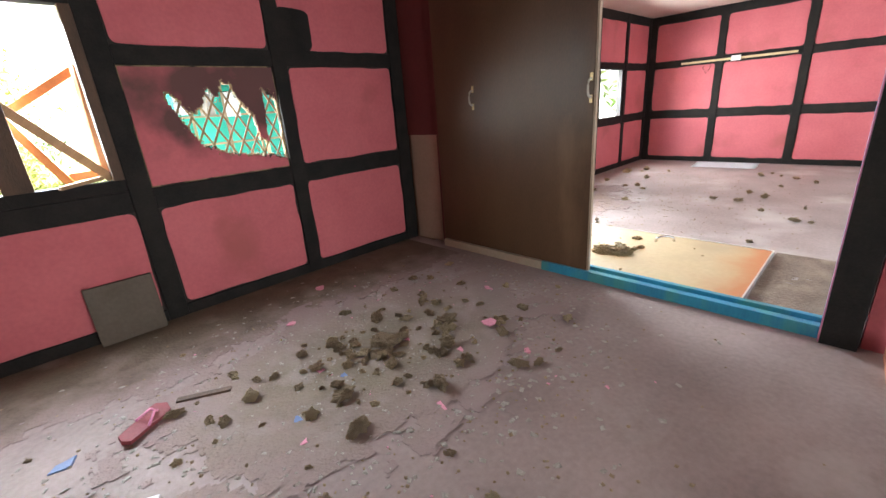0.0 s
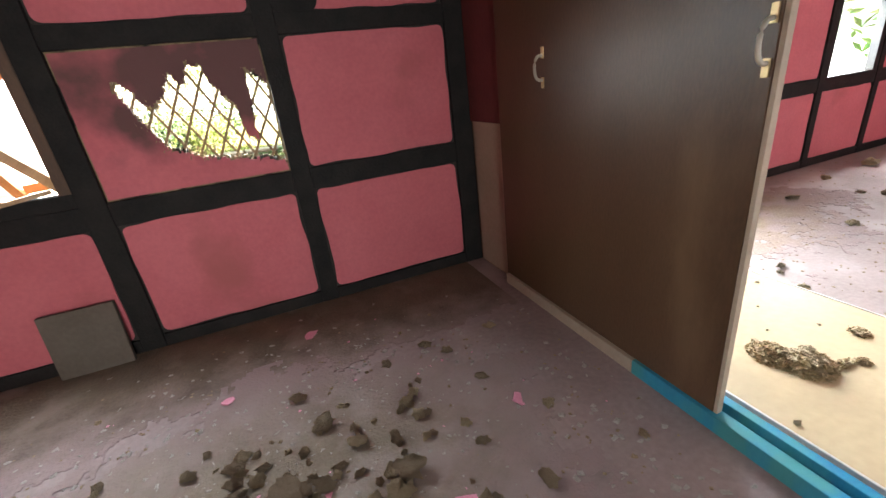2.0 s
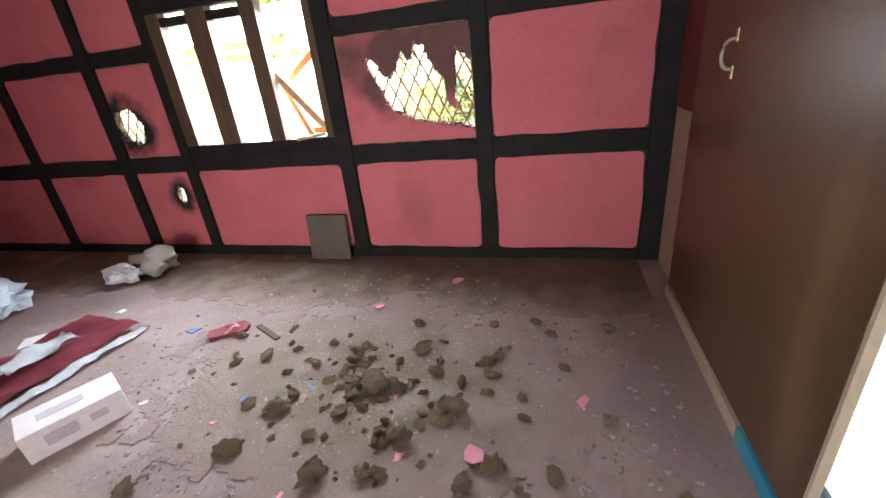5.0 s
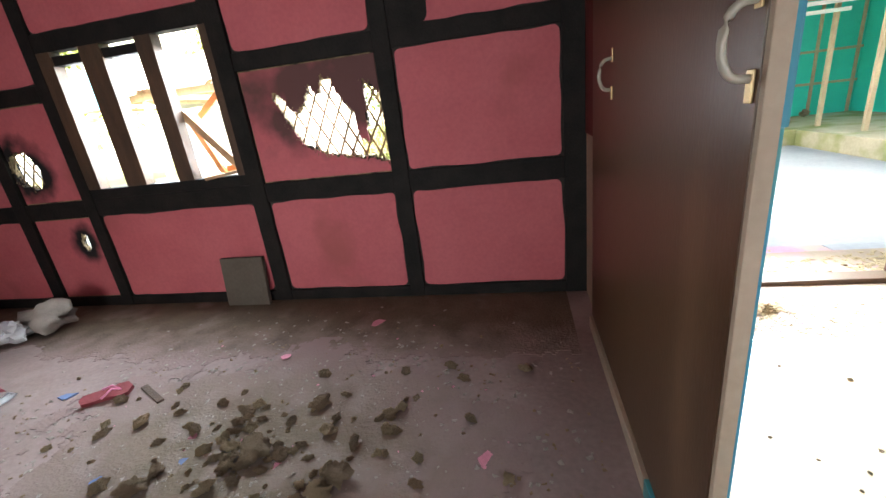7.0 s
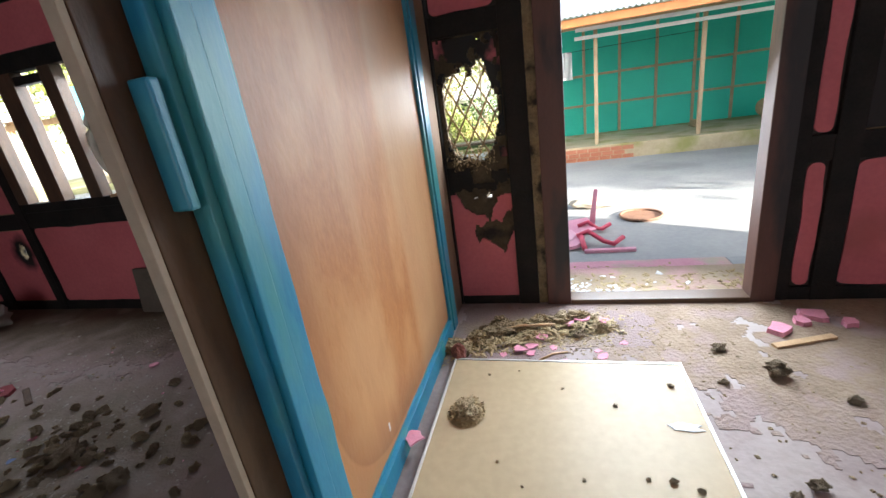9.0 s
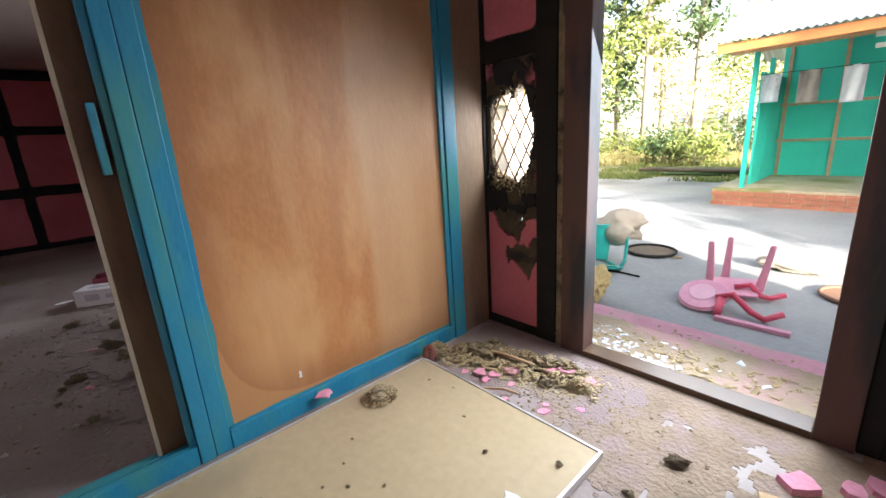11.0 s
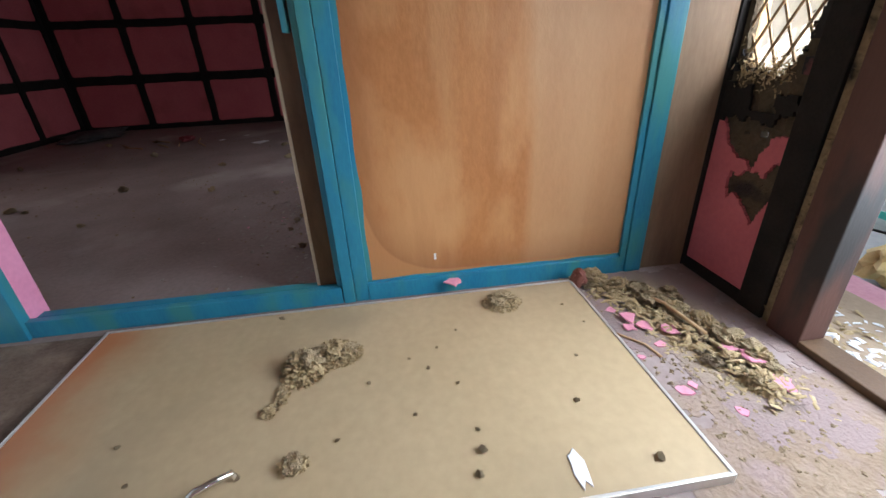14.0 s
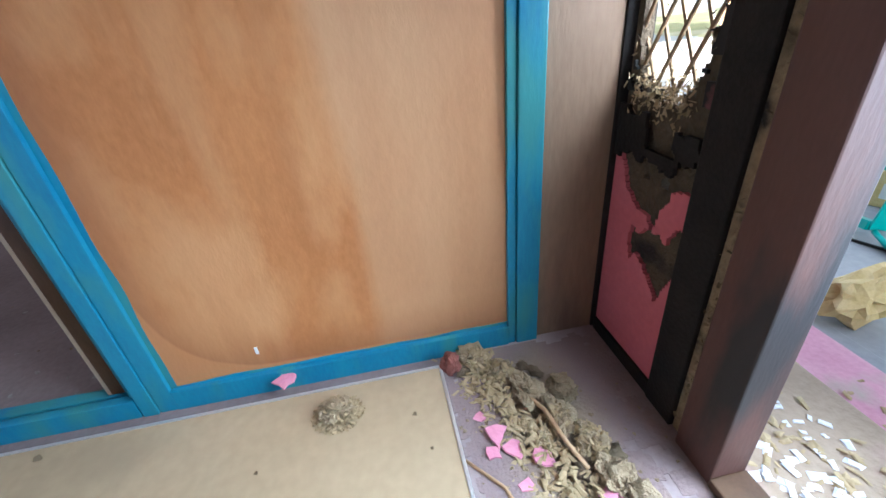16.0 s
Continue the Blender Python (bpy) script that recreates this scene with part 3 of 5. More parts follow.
SASHWOOD = surf("smoked_brown_timber", (0.05, 0.03, 0.018), (0.12, 0.065, 0.033), 5, 0.6, 0.3, 60, stretch=(3, 3, 0.6))
window = root("window_1", "three-light dark timber window with its panes gone", "window", kind="structure")
for x0, x1 in ((-3.94, -3.82), (-3.56, -3.375), (-3.075, -2.94), (-2.56, -2.50)):
    part("mullion", box(x0, x1, -0.01, 0.08, 1.045, 2.065, 0.005), SASHWOOD, window)
part("bar", box(-3.82, -3.56, 0.0, 0.07, 1.965, 2.03, 0.004), BLACK, window)
part("bar", box(-3.375, -3.075, 0.0, 0.07, 1.965, 2.03, 0.004), BLACK, window)

window2 = root("window_2", "small bright window opening in the far bay", "window", kind="structure")
part("frame", box(4.20, 4.26, 0.0, 0.08, 0.966, 1.744, 0.004), BLACK, window2)
part("frame", box(5.10, 5.179, 0.0, 0.08, 0.966, 1.744, 0.004), BLACK, window2)

# ---- yard ----
GROUND_Z = -0.36
bm = bmesh.new()
bmesh.ops.create_grid(bm, x_segments=120, y_segments=120, size=400)
for v in bm.verts:
    d = v.co.length
    v.co.z = GROUND_Z + max(0, d - 60) * 0.01
tagged(part("ground", bm, GROUND), "packed earth yard and fields", "ground", kind="structure")

G = GROUND_Z
bm = box(-6.2, 5.4, 1.35, 9.0, G - 0.05, G + 0.012, 0.004)
tagged(part("pavement", bm, CEMENT), "grey worn cement yard with darker patches", "pavement", kind="structure")

step = root("veranda", "earth veranda step strewn with straw, pink painted edge", "step", kind="structure")
part("slab", box(-0.6, 3.2, 0.0905, 0.70, G, -0.055, 0.012), surf("dusty_step", (0.31, 0.23, 0.155), (0.42, 0.32, 0.225), 3, 0.95, 0.3, 40, stain=(0.46, 0.27, 0.26), sscale=2.2, sat=0.52), step)
part("bare_edge", box(2.051, 3.2, 0.701, 1.08, G, -0.152, 0.012), CEMENT, step, "bare cement edge")
part("pink_edge", box(-0.6, 2.05, 0.701, 1.08, G, -0.15, 0.012), surf("worn_pink_cement", (0.55, 0.24, 0.31), (0.66, 0.36, 0.42), 4, 0.85, 0.2, 40, stain=(0.42, 0.36, 0.28), sscale=2.5, sat=0.55), step, "worn pink painted step")
part("apron", box(-0.6, 3.2, 1.081, 1.40, G, G + 0.03, 0.01), CEMENT, step, "pale cement apron")


# ---- laths in the burnt holes ----
LATH = surf("bamboo_lath", (0.16, 0.10, 0.05), (0.28, 0.18, 0.085), 12, 0.7, 0.2, 80, stain=(0.03, 0.025, 0.02), sscale=6, sat=0.58)


def laths(wall, u0, u1, z0, z1, slope, pitch, width=0.011):
    for sgn, y in ((1, 0.034), (-1, 0.046)):
        run_u = (z1 - z0) / slope
        k = u0 - run_u
        while k < u1:
            a, b = k, k + run_u
            za, zb = z0, z1
            if a < u0:
                za, a = z0 + (u0 - a) * slope, u0
            if b > u1:
                zb, b = z1 - (b - u1) * slope, u1
            if b - a > 0.03:
                pa, pb = ((a, za), (b, zb)) if sgn > 0 else ((u0 + u1 - a, za), (u0 + u1 - b, zb))
                mid = ((pa[0] + pb[0]) / 2, (pa[1] + pb[1]) / 2)
                ln = math.hypot(pb[0] - pa[0], pb[1] - pa[1])
                ang = math.degrees(math.atan2(pb[1] - pa[1], pb[0] - pa[0]))
                part("lath", box(-ln / 2, ln / 2, -0.004, 0.004, -width / 2, width / 2, 0.002), LATH, wall, m=pose(mid[0], y + random.uniform(-0.003, 0.003), mid[1], 0, -ang + random.uniform(-2, 2), 0))
            k += pitch


laths(wall_north, -2.25, -1.34, 0.98, 1.74, 1.9, 0.105, 0.015)
laths(wall_yard, 0.02, 0.39, 0.98, 1.72, 1.9, 0.092, 0.011)
laths(wall_north, -4.66, -4.38, 1.05, 1.45, 1.9, 0.10)
laths(wall_east_bays, 2.4, 2.9, 0.98, 1.5, 1.9, 0.11)

# ---- sliding door, frame and fallen door: smaller parts ----
IVORY = surf("ivory_plastic", (0.36, 0.33, 0.25), (0.46, 0.42, 0.33), 8, 0.3, 0.03, 60)
BRASS = surf("dull_brass", (0.55, 0.42, 0.2), (0.66, 0.53, 0.3), 14, 0.4, 0.05, 80, metal=0.8)


def d_handle(m, parent, h=0.115, out=0.05):
    pts = [(-out * math.cos(radians(a)) ** 0.55, 0, h / 2 * math.sin(radians(a))) for a in (-89.9, -80, -68, -54, -38, -20, 0, 20, 38, 54, 68, 80, 89.9)]
    hd = part("handle", tube(pts, 0.0075, 10), IVORY, parent, "curved ivory door handle", m=m)
    for z in (-h / 2 - 0.012, h / 2 + 0.012):
        part("bracket", box(-0.005, 0.0, -0.011, 0.011, z - 0.026, z + 0.026, 0.002), BRASS, hd, "small brass plate")


d_handle(pose(-0.1005, -0.96, 1.40), sliding)
d_handle(pose(-0.1005, -2.02, 1.40), sliding)
part("pull", box(-0.0655, -0.018, -1.988, -1.962, 1.255, 1.50, 0.006), BLUE, sliding, "blue painted pull strip")
for y0, y1, x0, x1, mt, lb in ((-3.0, -0.735, 0.088, 0.0995, ALU, "pale metal edging"), (-3.0, -0.735, 1.2155, 1.228, ALU, "pale metal edging"), (-0.7345, -0.722, 0.088, 1.228, ALU, "pale metal edging"), (-3.012, -3.0005, 0.088, 1.228, ALU, "pale metal edging")):
    part("edging", box(x0, x1, y0, y1, 0.0, 0.040, 0.002), mt, board, lb)
part("handle", tube([(0, 0, 0), (0.01, 0, 0.03), (0.05, 0.02, 0.045), (0.10, 0.03, 0.045), (0.14, 0.05, 0.03), (0.15, 0.05, 0)], 0.011, 8), CHROME, board, "pale metal handle", m=pose(1.075, -2.30, 0.036, 0, 0, 107))

# blue frame left of the opening, and a lower board of the white wall
part("frame_post", box(0.74, 0.84, -3.5595, -3.535, 0, 2.2, 0.004), BLUE, shell, "blue painted post")

# ---- window: broken sash hanging outside, splinters on the sill ----
sash = root("broken_sash", "broken orange timber window sash hanging askew", "window sash")


def bar(p, q, w, t, bm=None):
    """A squared timber from p to q."""
    p, q = Vector(p), Vector(q)
    ln = (q - p).length
    m = Matrix.Translation((p + q) / 2) @ (q - p).to_track_quat("X", "Z").to_matrix().to_4x4()
    return box(-ln / 2, ln / 2, -t / 2, t / 2, -w / 2, w / 2, 0.004, bm, m)


part("stile", bar((-2.575, 0.13, 1.10), (-2.545, 0.15, 1.76), 0.065, 0.035), ORANGE, sash)
part("rail", bar((-2.55, 0.19, 1.74), (-2.93, 0.24, 1.50), 0.05, 0.03), ORANGE, sash)
part("stile", bar((-2.97, 0.17, 1.48), (-2.76, 0.13, 1.04), 0.05, 0.03), ORANGE, sash)
part("rail", bar((-2.76, 0.165, 1.09), (-2.57, 0.165, 1.10), 0.05, 0.03), ORANGE, sash)
splint = tagged(part("splinter", box(-0.12, 0.12, -0.018, 0.018, -0.012, 0.012, 0.004), WOOD, m=pose(-2.72, 0.02, 1.058, 0, -6, 20)), "pale broken timber splinter on the window sill", "splinter")
tagged(part("plank_piece", box(-0.32, 0.32, -0.012, 0.012, -0.028, 0.028, 0.004), WOOD, m=pose(-2.76, 0.085, 1.30, 0, 50, 0)), "pale broken plank leaning in the window", "plank")

# ---- debris ----
CLOD = surf("dry_mud_clod", (0.19, 0.135, 0.078), (0.35, 0.26, 0.16), 30, 0.95, 0.9, 140)
CLODP = surf("straw_clod", (0.29, 0.21, 0.115), (0.44, 0.345, 0.21), 25, 0.95, 0.9, 120)
CHIP = surf("pink_plaster_chip", (0.62, 0.22, 0.31), (0.74, 0.32, 0.41), 9, 0.8, 0.2, 90)
GREYC = surf("grey_chip", (0.24, 0.215, 0.185), (0.42, 0.385, 0.335), 20, 0.9, 0.4, 120)


def clod(r, seed, flat=0.6, rough=0.5):
    bm = bmesh.new()
    bmesh.ops.create_icosphere(bm, subdivisions=3, radius=1)
    lo = 0
    for v in bm.verts:
        c = v.co.copy()
        c = (c + 0.25 * noise.noise_vector(c * 2 + Vector((seed, 0, 0)))).normalized()
        n = noise.noise(c * 1.3 + Vector((seed * 3.7, 0, 0))) * rough + noise.noise(c * 3.7 + Vector((0, seed * 1.9, 0))) * rough * 0.6 + noise.noise(c * 9 + Vector((0, 0, seed))) * rough * 0.3
        v.co = c * r * (1 + n)
        v.co.z *= flat
        v.co.x *= 1 + 0.3 * math.sin(seed * 2.1)
        lo = min(lo, v.co.z)
    for v in bm.verts:
        v.co.z -= lo
        v.co.z *= 0.9
    return bm


def chip(r, seed, thick=0.005):
    rnd = random.Random(seed)
    n = rnd.randint(6, 11)
    bm = bmesh.new()
    pts = [(math.cos(k * math.tau / n) * r * rnd.uniform(0.45, 1.25), math.sin(k * math.tau / n) * r * rnd.uniform(0.45, 1.25)) for k in range(n)]
    lo, hi = [bm.verts.new((x, y, 0)) for x, y in pts], [bm.verts.new((x * 0.93, y * 0.93, thick)) for x, y in pts]
    bm.faces.new(lo[::-1])
    bm.faces.new(hi)
    for k in range(n):
        bm.faces.new((lo[k], lo[(k + 1) % n], hi[(k + 1) % n], hi[k]))
    return bm


clods = [clod(1, s, 0.62, 0.85).copy() for s in range(8)]
CLOD_MESH = []
for i, b in enumerate(clods):
    me = bpy.data.meshes.new("clod")
    b.to_mesh(me)
    me.materials.append(CLOD if i % 3 else CLODP)
    for p in me.polygons:
        p.use_smooth = False
    CLOD_MESH.append(me)
rnd = random.Random(11)


def drop_clod(x, y, r, z=0.0, me=None, label="dry brown mud clod on the floor", group="mud clods on the cement floor"):
    ob = new("mud_clod", me or rnd.choice(CLOD_MESH))
    ob.matrix_basis = pose(x, y, z - 0.002, 0, 0, rnd.uniform(0, 360)) @ Matrix.Diagonal((r, r * rnd.uniform(0.8, 1.1), r, 1))
    return tagged(ob, label, "clod", group)


for x, y, r in ((-1.69, -1.57, 0.085), (-1.25, -1.66, 0.07), (-1.32, -1.72, 0.06), (-1.45, -1.86, 0.075), (-2.12, -1.78, 0.07), (-2.45, -1.42, 0.055), (-1.53, -1.25, 0.06), (-2.08, -1.26, 0.045),
                (-2.2, -2.04, 0.07), (-2.3, -1.78, 0.05), (-1.75, -2.1, 0.08), (-1.05, -1.93, 0.06), (-2.75, -1.25, 0.05), (-2.6, -1.5, 0.045), (-1.15, -1.3, 0.05), (-1.62, -1.0, 0.045), (-1.9, -1.5, 0.05),
                (-1.4, -1.42, 0.05), (-1.8, -1.75, 0.05), (-1.55, -2.05, 0.05), (-0.95, -1.55, 0.035), (-1.35, -2.3, 0.06), (-0.75, -2.25, 0.045), (-0.35, -1.95, 0.03), (-2.5, -2.3, 0.06)):
    drop_clod(x, y, r * 0.62)
for k in range(190):
    a, d = rnd.uniform(0, math.tau), abs(rnd.gauss(0, 0.5))
    drop_clod(-1.72 + 1.3 * d * math.cos(a), min(-0.35, -1.6 + 0.95 * d * math.sin(a)), 0.009 + 0.022 * rnd.random() ** 2)
for k in range(14):
    drop_clod(rnd.uniform(-5.5, -1.5), rnd.uniform(-6.5, -2.6), rnd.uniform(0.02, 0.045))
for k in range(26):
    drop_clod(rnd.uniform(1.3, 5.6), rnd.uniform(-3.2, -0.25), rnd.uniform(0.012, 0.04))
for x, y, r in ((5.0, -0.6, 0.05), (4.2, -0.9, 0.04), (3.4, -2.6, 0.04), (3.6, -2.4, 0.035), (2.4, -3.0, 0.035), (4.6, -0.4, 0.06), (1.62, -0.75, 0.05), (1.45, -0.55, 0.03)):
    drop_clod(x, y, r)


def drop_chip(x, y, r, z=0.0, mat=CHIP, label="pink flake of wall plaster", group="pink plaster flakes", seed=0):
    return tagged(part("plaster_flake", chip(r, seed), mat, m=pose(x, y, z, rnd.uniform(-6, 6), rnd.uniform(-6, 6), rnd.uniform(0, 360))), label, "flake", group)


for k, (x, y, r, z) in enumerate(((-0.66, -1.54, 0.05, 0), (-1.12, -1.90, 0.055, 0.03), (-2.08, -1.46, 0.04, 0), (-1.95, -0.85, 0.035, 0.02), (-1.5, -0.42, 0.06, 0), (-1.55, -1.62, 0.03, 0), (-1.42, -1.95, 0.035, 0), (-2.4, -1.9, 0.03, 0),
                                  (-1.2, -2.25, 0.03, 0), (-1.85, -2.2, 0.04, 0), (0.43, -0.60, 0.05, 0.02), (0.50, -0.55, 0.04, 0.01), (0.55, -0.47, 0.05, 0.02), (0.50, -0.62, 0.03, 0.01), (0.62, -0.55, 0.03, 0), (0.80, -0.28, 0.05, 0.04),
                                  (0.72, -0.33, 0.04, 0.03), (0.88, -0.63, 0.035, 0), (0.86, -0.58, 0.025, 0), (0.92, -0.27, 0.045, 0.01), (0.04, -1.35, 0.045, 0.075), (0.35, -0.63, 0.025, 0.0), (1.0, -0.5, 0.025, 0), (0.68, -0.68, 0.02, 0))):
    drop_chip(x, y, r, z + 0.001, seed=k)
for k, (x, y, r) in enumerate(((1.80, -0.36, 0.075), (2.02, -0.22, 0.07), (1.93, -0.28, 0.045), (2.15, -0.3, 0.05))):
    tagged(part("plaster_slab", chip(r, 100 + k, 0.028), CHIP, m=pose(x, y, 0.0 if k != 2 else 0.0, 0, 0, 30 * k)), "thick pink slab of fallen plaster", "plaster slab", "fallen plaster slabs")
tagged(part("wood_slat", box(-0.16, 0.16, -0.02, 0.02, 0, 0.014, 0.003), WOOD, m=pose(1.86, -0.47, 0.001, 0, 0, 18)), "broken pale wooden slat on the floor", "slat")
tagged(part("wood_slat", box(-0.13, 0.13, -0.018, 0.018, 0, 0.016, 0.003), SASHWOOD, m=pose(-2.60, -1.19, 0.001, 0, 0, -28)), "dark broken wooden slat on the floor", "slat")


def scatter(name, label, cat, spots, mats, size, seed, long=1.0, thick=0.4):
    """Countless crumbs or straws in one mesh."""
    r = random.Random(seed)
    bm = bmesh.new()
    for x, y, z in spots:
        s = size * r.uniform(0.4, 1.3)
        m = pose(x, y, z, r.uniform(-25, 25), r.uniform(-25, 25), r.uniform(0, 360))
        vs = [bm.verts.new(m @ Vector((a * s * long * r.uniform(0.7, 1.1), b * s * r.uniform(0.6, 1.1), c * s * thick))) for a, b, c in ((-1, -1, 0), (1, -1, 0), (1, 1, 0), (-1, 1, 0), (-0.6, -0.6, 1), (0.6, -0.6, 1), (0.6, 0.6, 1), (-0.6, 0.6, 1))]
        for f in ((3, 2, 1, 0), (4, 5, 6, 7), (0, 1, 5, 4), (1, 2, 6, 5), (2, 3, 7, 6), (3, 0, 4, 7)):
            bm.faces.new([vs[i] for i in f])
    return tagged(part(name, bm, mats), label, cat, kind="stuff")


def cloud(n, cx, cy, sx, sy, z=0.001, seed=1, lim=None):
    r = random.Random(seed)
    out = []
    while len(out) < n:
        x, y = r.gauss(cx, sx), r.gauss(cy, sy)
        if lim is None or (lim[0] < x < lim[1] and lim[2] < y < lim[3]):
            out.append((x, y, z))
    return out


A_LIM = (-6.9, -0.2, -7.0, -0.05)
scatter("mud_crumbs", "brown mud crumbs scattered over the floor", "crumbs", cloud(1700, -1.7, -1.6, 0.72, 0.52, seed=2, lim=A_LIM), CLOD, 0.0075, 3)
scatter("grey_crumbs", "pale plaster crumbs scattered over the floor", "crumbs", cloud(1900, -1.75, -1.6, 0.72, 0.52, seed=4, lim=A_LIM), GREYC, 0.011, 5, 1.4, 0.3)
scatter("pink_crumbs", "pink plaster crumbs scattered over the floor", "crumbs", cloud(70, -1.6, -1.6, 0.6, 0.5, seed=6, lim=A_LIM), CHIP, 0.010, 7)
scatter("floor_dirt", "dirt crumbs over the far floor", "crumbs", cloud(500, -3.8, -4.6, 1.8, 1.6, seed=8, lim=A_LIM), CLOD, 0.009, 9)
STRAWBIT = surf("dry_straw", (0.34, 0.245, 0.12), (0.5, 0.38, 0.21), 20, 0.8, 0.2, 90)
B_LIM = (0.02, 6.1, -3.5, -0.02)
scatter("room_dirt", "dirt crumbs over the room floor", "crumbs", cloud(700, 2.6, -1.4, 1.6, 0.8, seed=10, lim=(1.25, 6.1, -3.5, -0.02)), CLOD, 0.008, 11)
pile = [(0.05 + 0.9 * t + random.Random(k).gauss(0, 0.07), -0.60 + 0.30 * t + random.Random(k + 999).gauss(0, 0.06), 0.0) for k, t in ((k, random.Random(k * 7).random()) for k in range(900))]
scatter("straw_litter", "straw and mud litter fallen from the wall", "litter", [(max(0.02, x), min(-0.02, y), 0.001 + 0.05 * random.Random(i).random() * max(0, 1 - abs(y + 0.62 - 0.33 * x) / 0.12)) for i, (x, y, z) in enumerate(pile)], STRAWBIT, 0.0075, 12, 2.8, 0.3)
scatter("mud_litter", "mud litter fallen from the wall", "litter", [(max(0.02, x + 0.02), min(-0.02, y - 0.02), 0.0) for x, y, z in pile[:600]], CLODP, 0.010, 13)
scatter("corner_crumbs", "brown crumbs beside the door", "crumbs", cloud(420, 0.85, -0.45, 0.3, 0.2, seed=14, lim=(0.05, 1.7, -0.72, -0.02)), CLOD, 0.008, 15)
for k, (x, y, r) in enumerate(((0.13, -0.62, 0.045), (0.16, -0.40, 0.04), (0.25, -0.47, 0.07), (0.36, -0.42, 0.075), (0.33, -0.33, 0.06), (0.45, -0.40, 0.06), (0.52, -0.35, 0.07), (0.62, -0.36, 0.065), (0.60, -0.25, 0.06), (0.70, -0.28, 0.07),
                               (0.79, -0.34, 0.06), (0.83, -0.24, 0.06), (0.74, -0.42, 0.05), (0.2, -0.36, 0.05), (0.12, -0.64, 0.045))):
    drop_clod(x, y, r * 0.5, 0, CLOD_MESH[1 if k % 4 else 3], "straw-flecked lump of wall mud", "lumps of wall mud by the door")
drop_clod(0.77, -0.43, 0.03, 0, CLOD_MESH[1], "charred dark lump of wall mud", "lumps of wall mud by the door")
tagged(part("brick_piece", clod(0.04, 3, 1.5, 0.3), surf("maroon_brick", (0.17, 0.055, 0.04), (0.26, 0.09, 0.065), 9, 0.9, 0.4, 60), m=pose(0.105, -0.685, 0)), "red broken brick piece", "brick piece")
tagged(part("stick", tube([(0.30, -0.46, 0.05), (0.42, -0.41, 0.06), (0.55, -0.39, 0.055), (0.64, -0.36, 0.04)], 0.008, 6), WOOD), "pale stick lying across the wall mud", "stick")
tagged(part("stick", tube([(0.5, -0.72, 0.006), (0.62, -0.62, 0.008), (0.7, -0.6, 0.006)], 0.006, 6), WOOD), "thin pale stick on the floor", "stick")


def lump(x, y, rx, ry, h, seed, n=46, z=0.037, label="pale crumbled lump of straw mud on the fallen door", group="crumbled lumps on the fallen door"):
    """A heap of small straw-mud flakes on the fallen door."""
    base = root("mud_lump", label, "mud lump", group, m=pose(x, y, z))
    core = clod(1.0, seed, 0.8, 0.9)
    for v in core.verts:
        v.co = Vector((v.co.x * rx * 0.7, v.co.y * ry * 0.7, v.co.z * h * 0.62))
    part("core", core, CLODP, base)
    r = random.Random(seed)
    bm = bmesh.new()
    for k in range(n * 15):
        a, d = r.uniform(0, math.tau), math.sqrt(r.random()) * 1.1
        m = pose(math.cos(a) * d * rx, math.sin(a) * d * ry, max(0.002, h * (1 - d * d) * r.uniform(0.45, 1.15)), r.uniform(-50, 50), r.uniform(-50, 50), r.uniform(0, 360))
        w = r.uniform(0.0025, 0.0095)
        vs = [bm.verts.new(m @ Vector(c)) for c in ((-w * 1.8, -w * 0.6, 0), (w * 1.8, -w * 0.4, 0), (w * 1.6, w * 0.6, 0.002), (-w * 1.5, w * 0.5, 0.003))]
        bm.faces.new(vs)
    tagged(part("flake_crust", bm, STRAWBIT if seed % 3 else CLODP, base), kind="stuff")
    return base


for k, (x, y, r) in enumerate(((0.07, -0.58, 0.08), (0.19, -0.50, 0.085), (0.31, -0.43, 0.09), (0.44, -0.37, 0.085), (0.55, -0.31, 0.09), (0.68, -0.29, 0.085), (0.80, -0.26, 0.08), (0.50, -0.45, 0.05), (0.30, -0.29, 0.06), (0.90, -0.36, 0.05))):
    lump(x, y, r, r * 0.8, r * 0.75, 40 + k, 90, 0.0, "pale straw mud fallen from the burnt wall", "straw mud heap by the door")
lump(0.23, -1.14, 0.075, 0.085, 0.05, 2)
lump(0.53, -2.04, 0.10, 0.085, 0.07, 5, 90)
lump(0.47, -1.92, 0.075, 0.10, 0.06, 11, 80)
lump(0.66, -2.10, 0.05, 0.02, 0.016, 8, 14)
lump(0.74, -2.13, 0.025, 0.02, 0.018, 13, 8)
lump(0.97, -2.01, 0.035, 0.04, 0.02, 7, 14)
for k, (x, y, r) in enumerate(((0.15, -2.2, 0.02), (0.30, -0.86, 0.012), (0.62, -1.55, 0.012), (0.55, -1.62, 0.01), (0.72, -1.45, 0.012), (0.84, -1.62, 0.012), (0.9, -1.88, 0.012), (0.94, -1.42, 0.014), (1.02, -1.42, 0.022), (1.1, -1.45, 0.02),
                               (0.66, -0.95, 0.012), (0.88, -1.05, 0.016), (1.14, -0.9, 0.02), (0.45, -0.82, 0.008), (0.8, -2.6, 0.012), (0.95, -2.5, 0.012), (0.4, -1.4, 0.01), (0.7, -2.1, 0.018), (0.66, -1.78, 0.012), (0.5, -1.5, 0.009))):
    drop_clod(x, y, r * 0.55, 0.037, CLOD_MESH[k % 2 * 3], "small crumb on the fallen door", "crumbs on the fallen door")
PAPER = surf("white_paper", (0.72, 0.72, 0.74), (0.8, 0.8, 0.82), 5, 0.7, 0.05, 50)
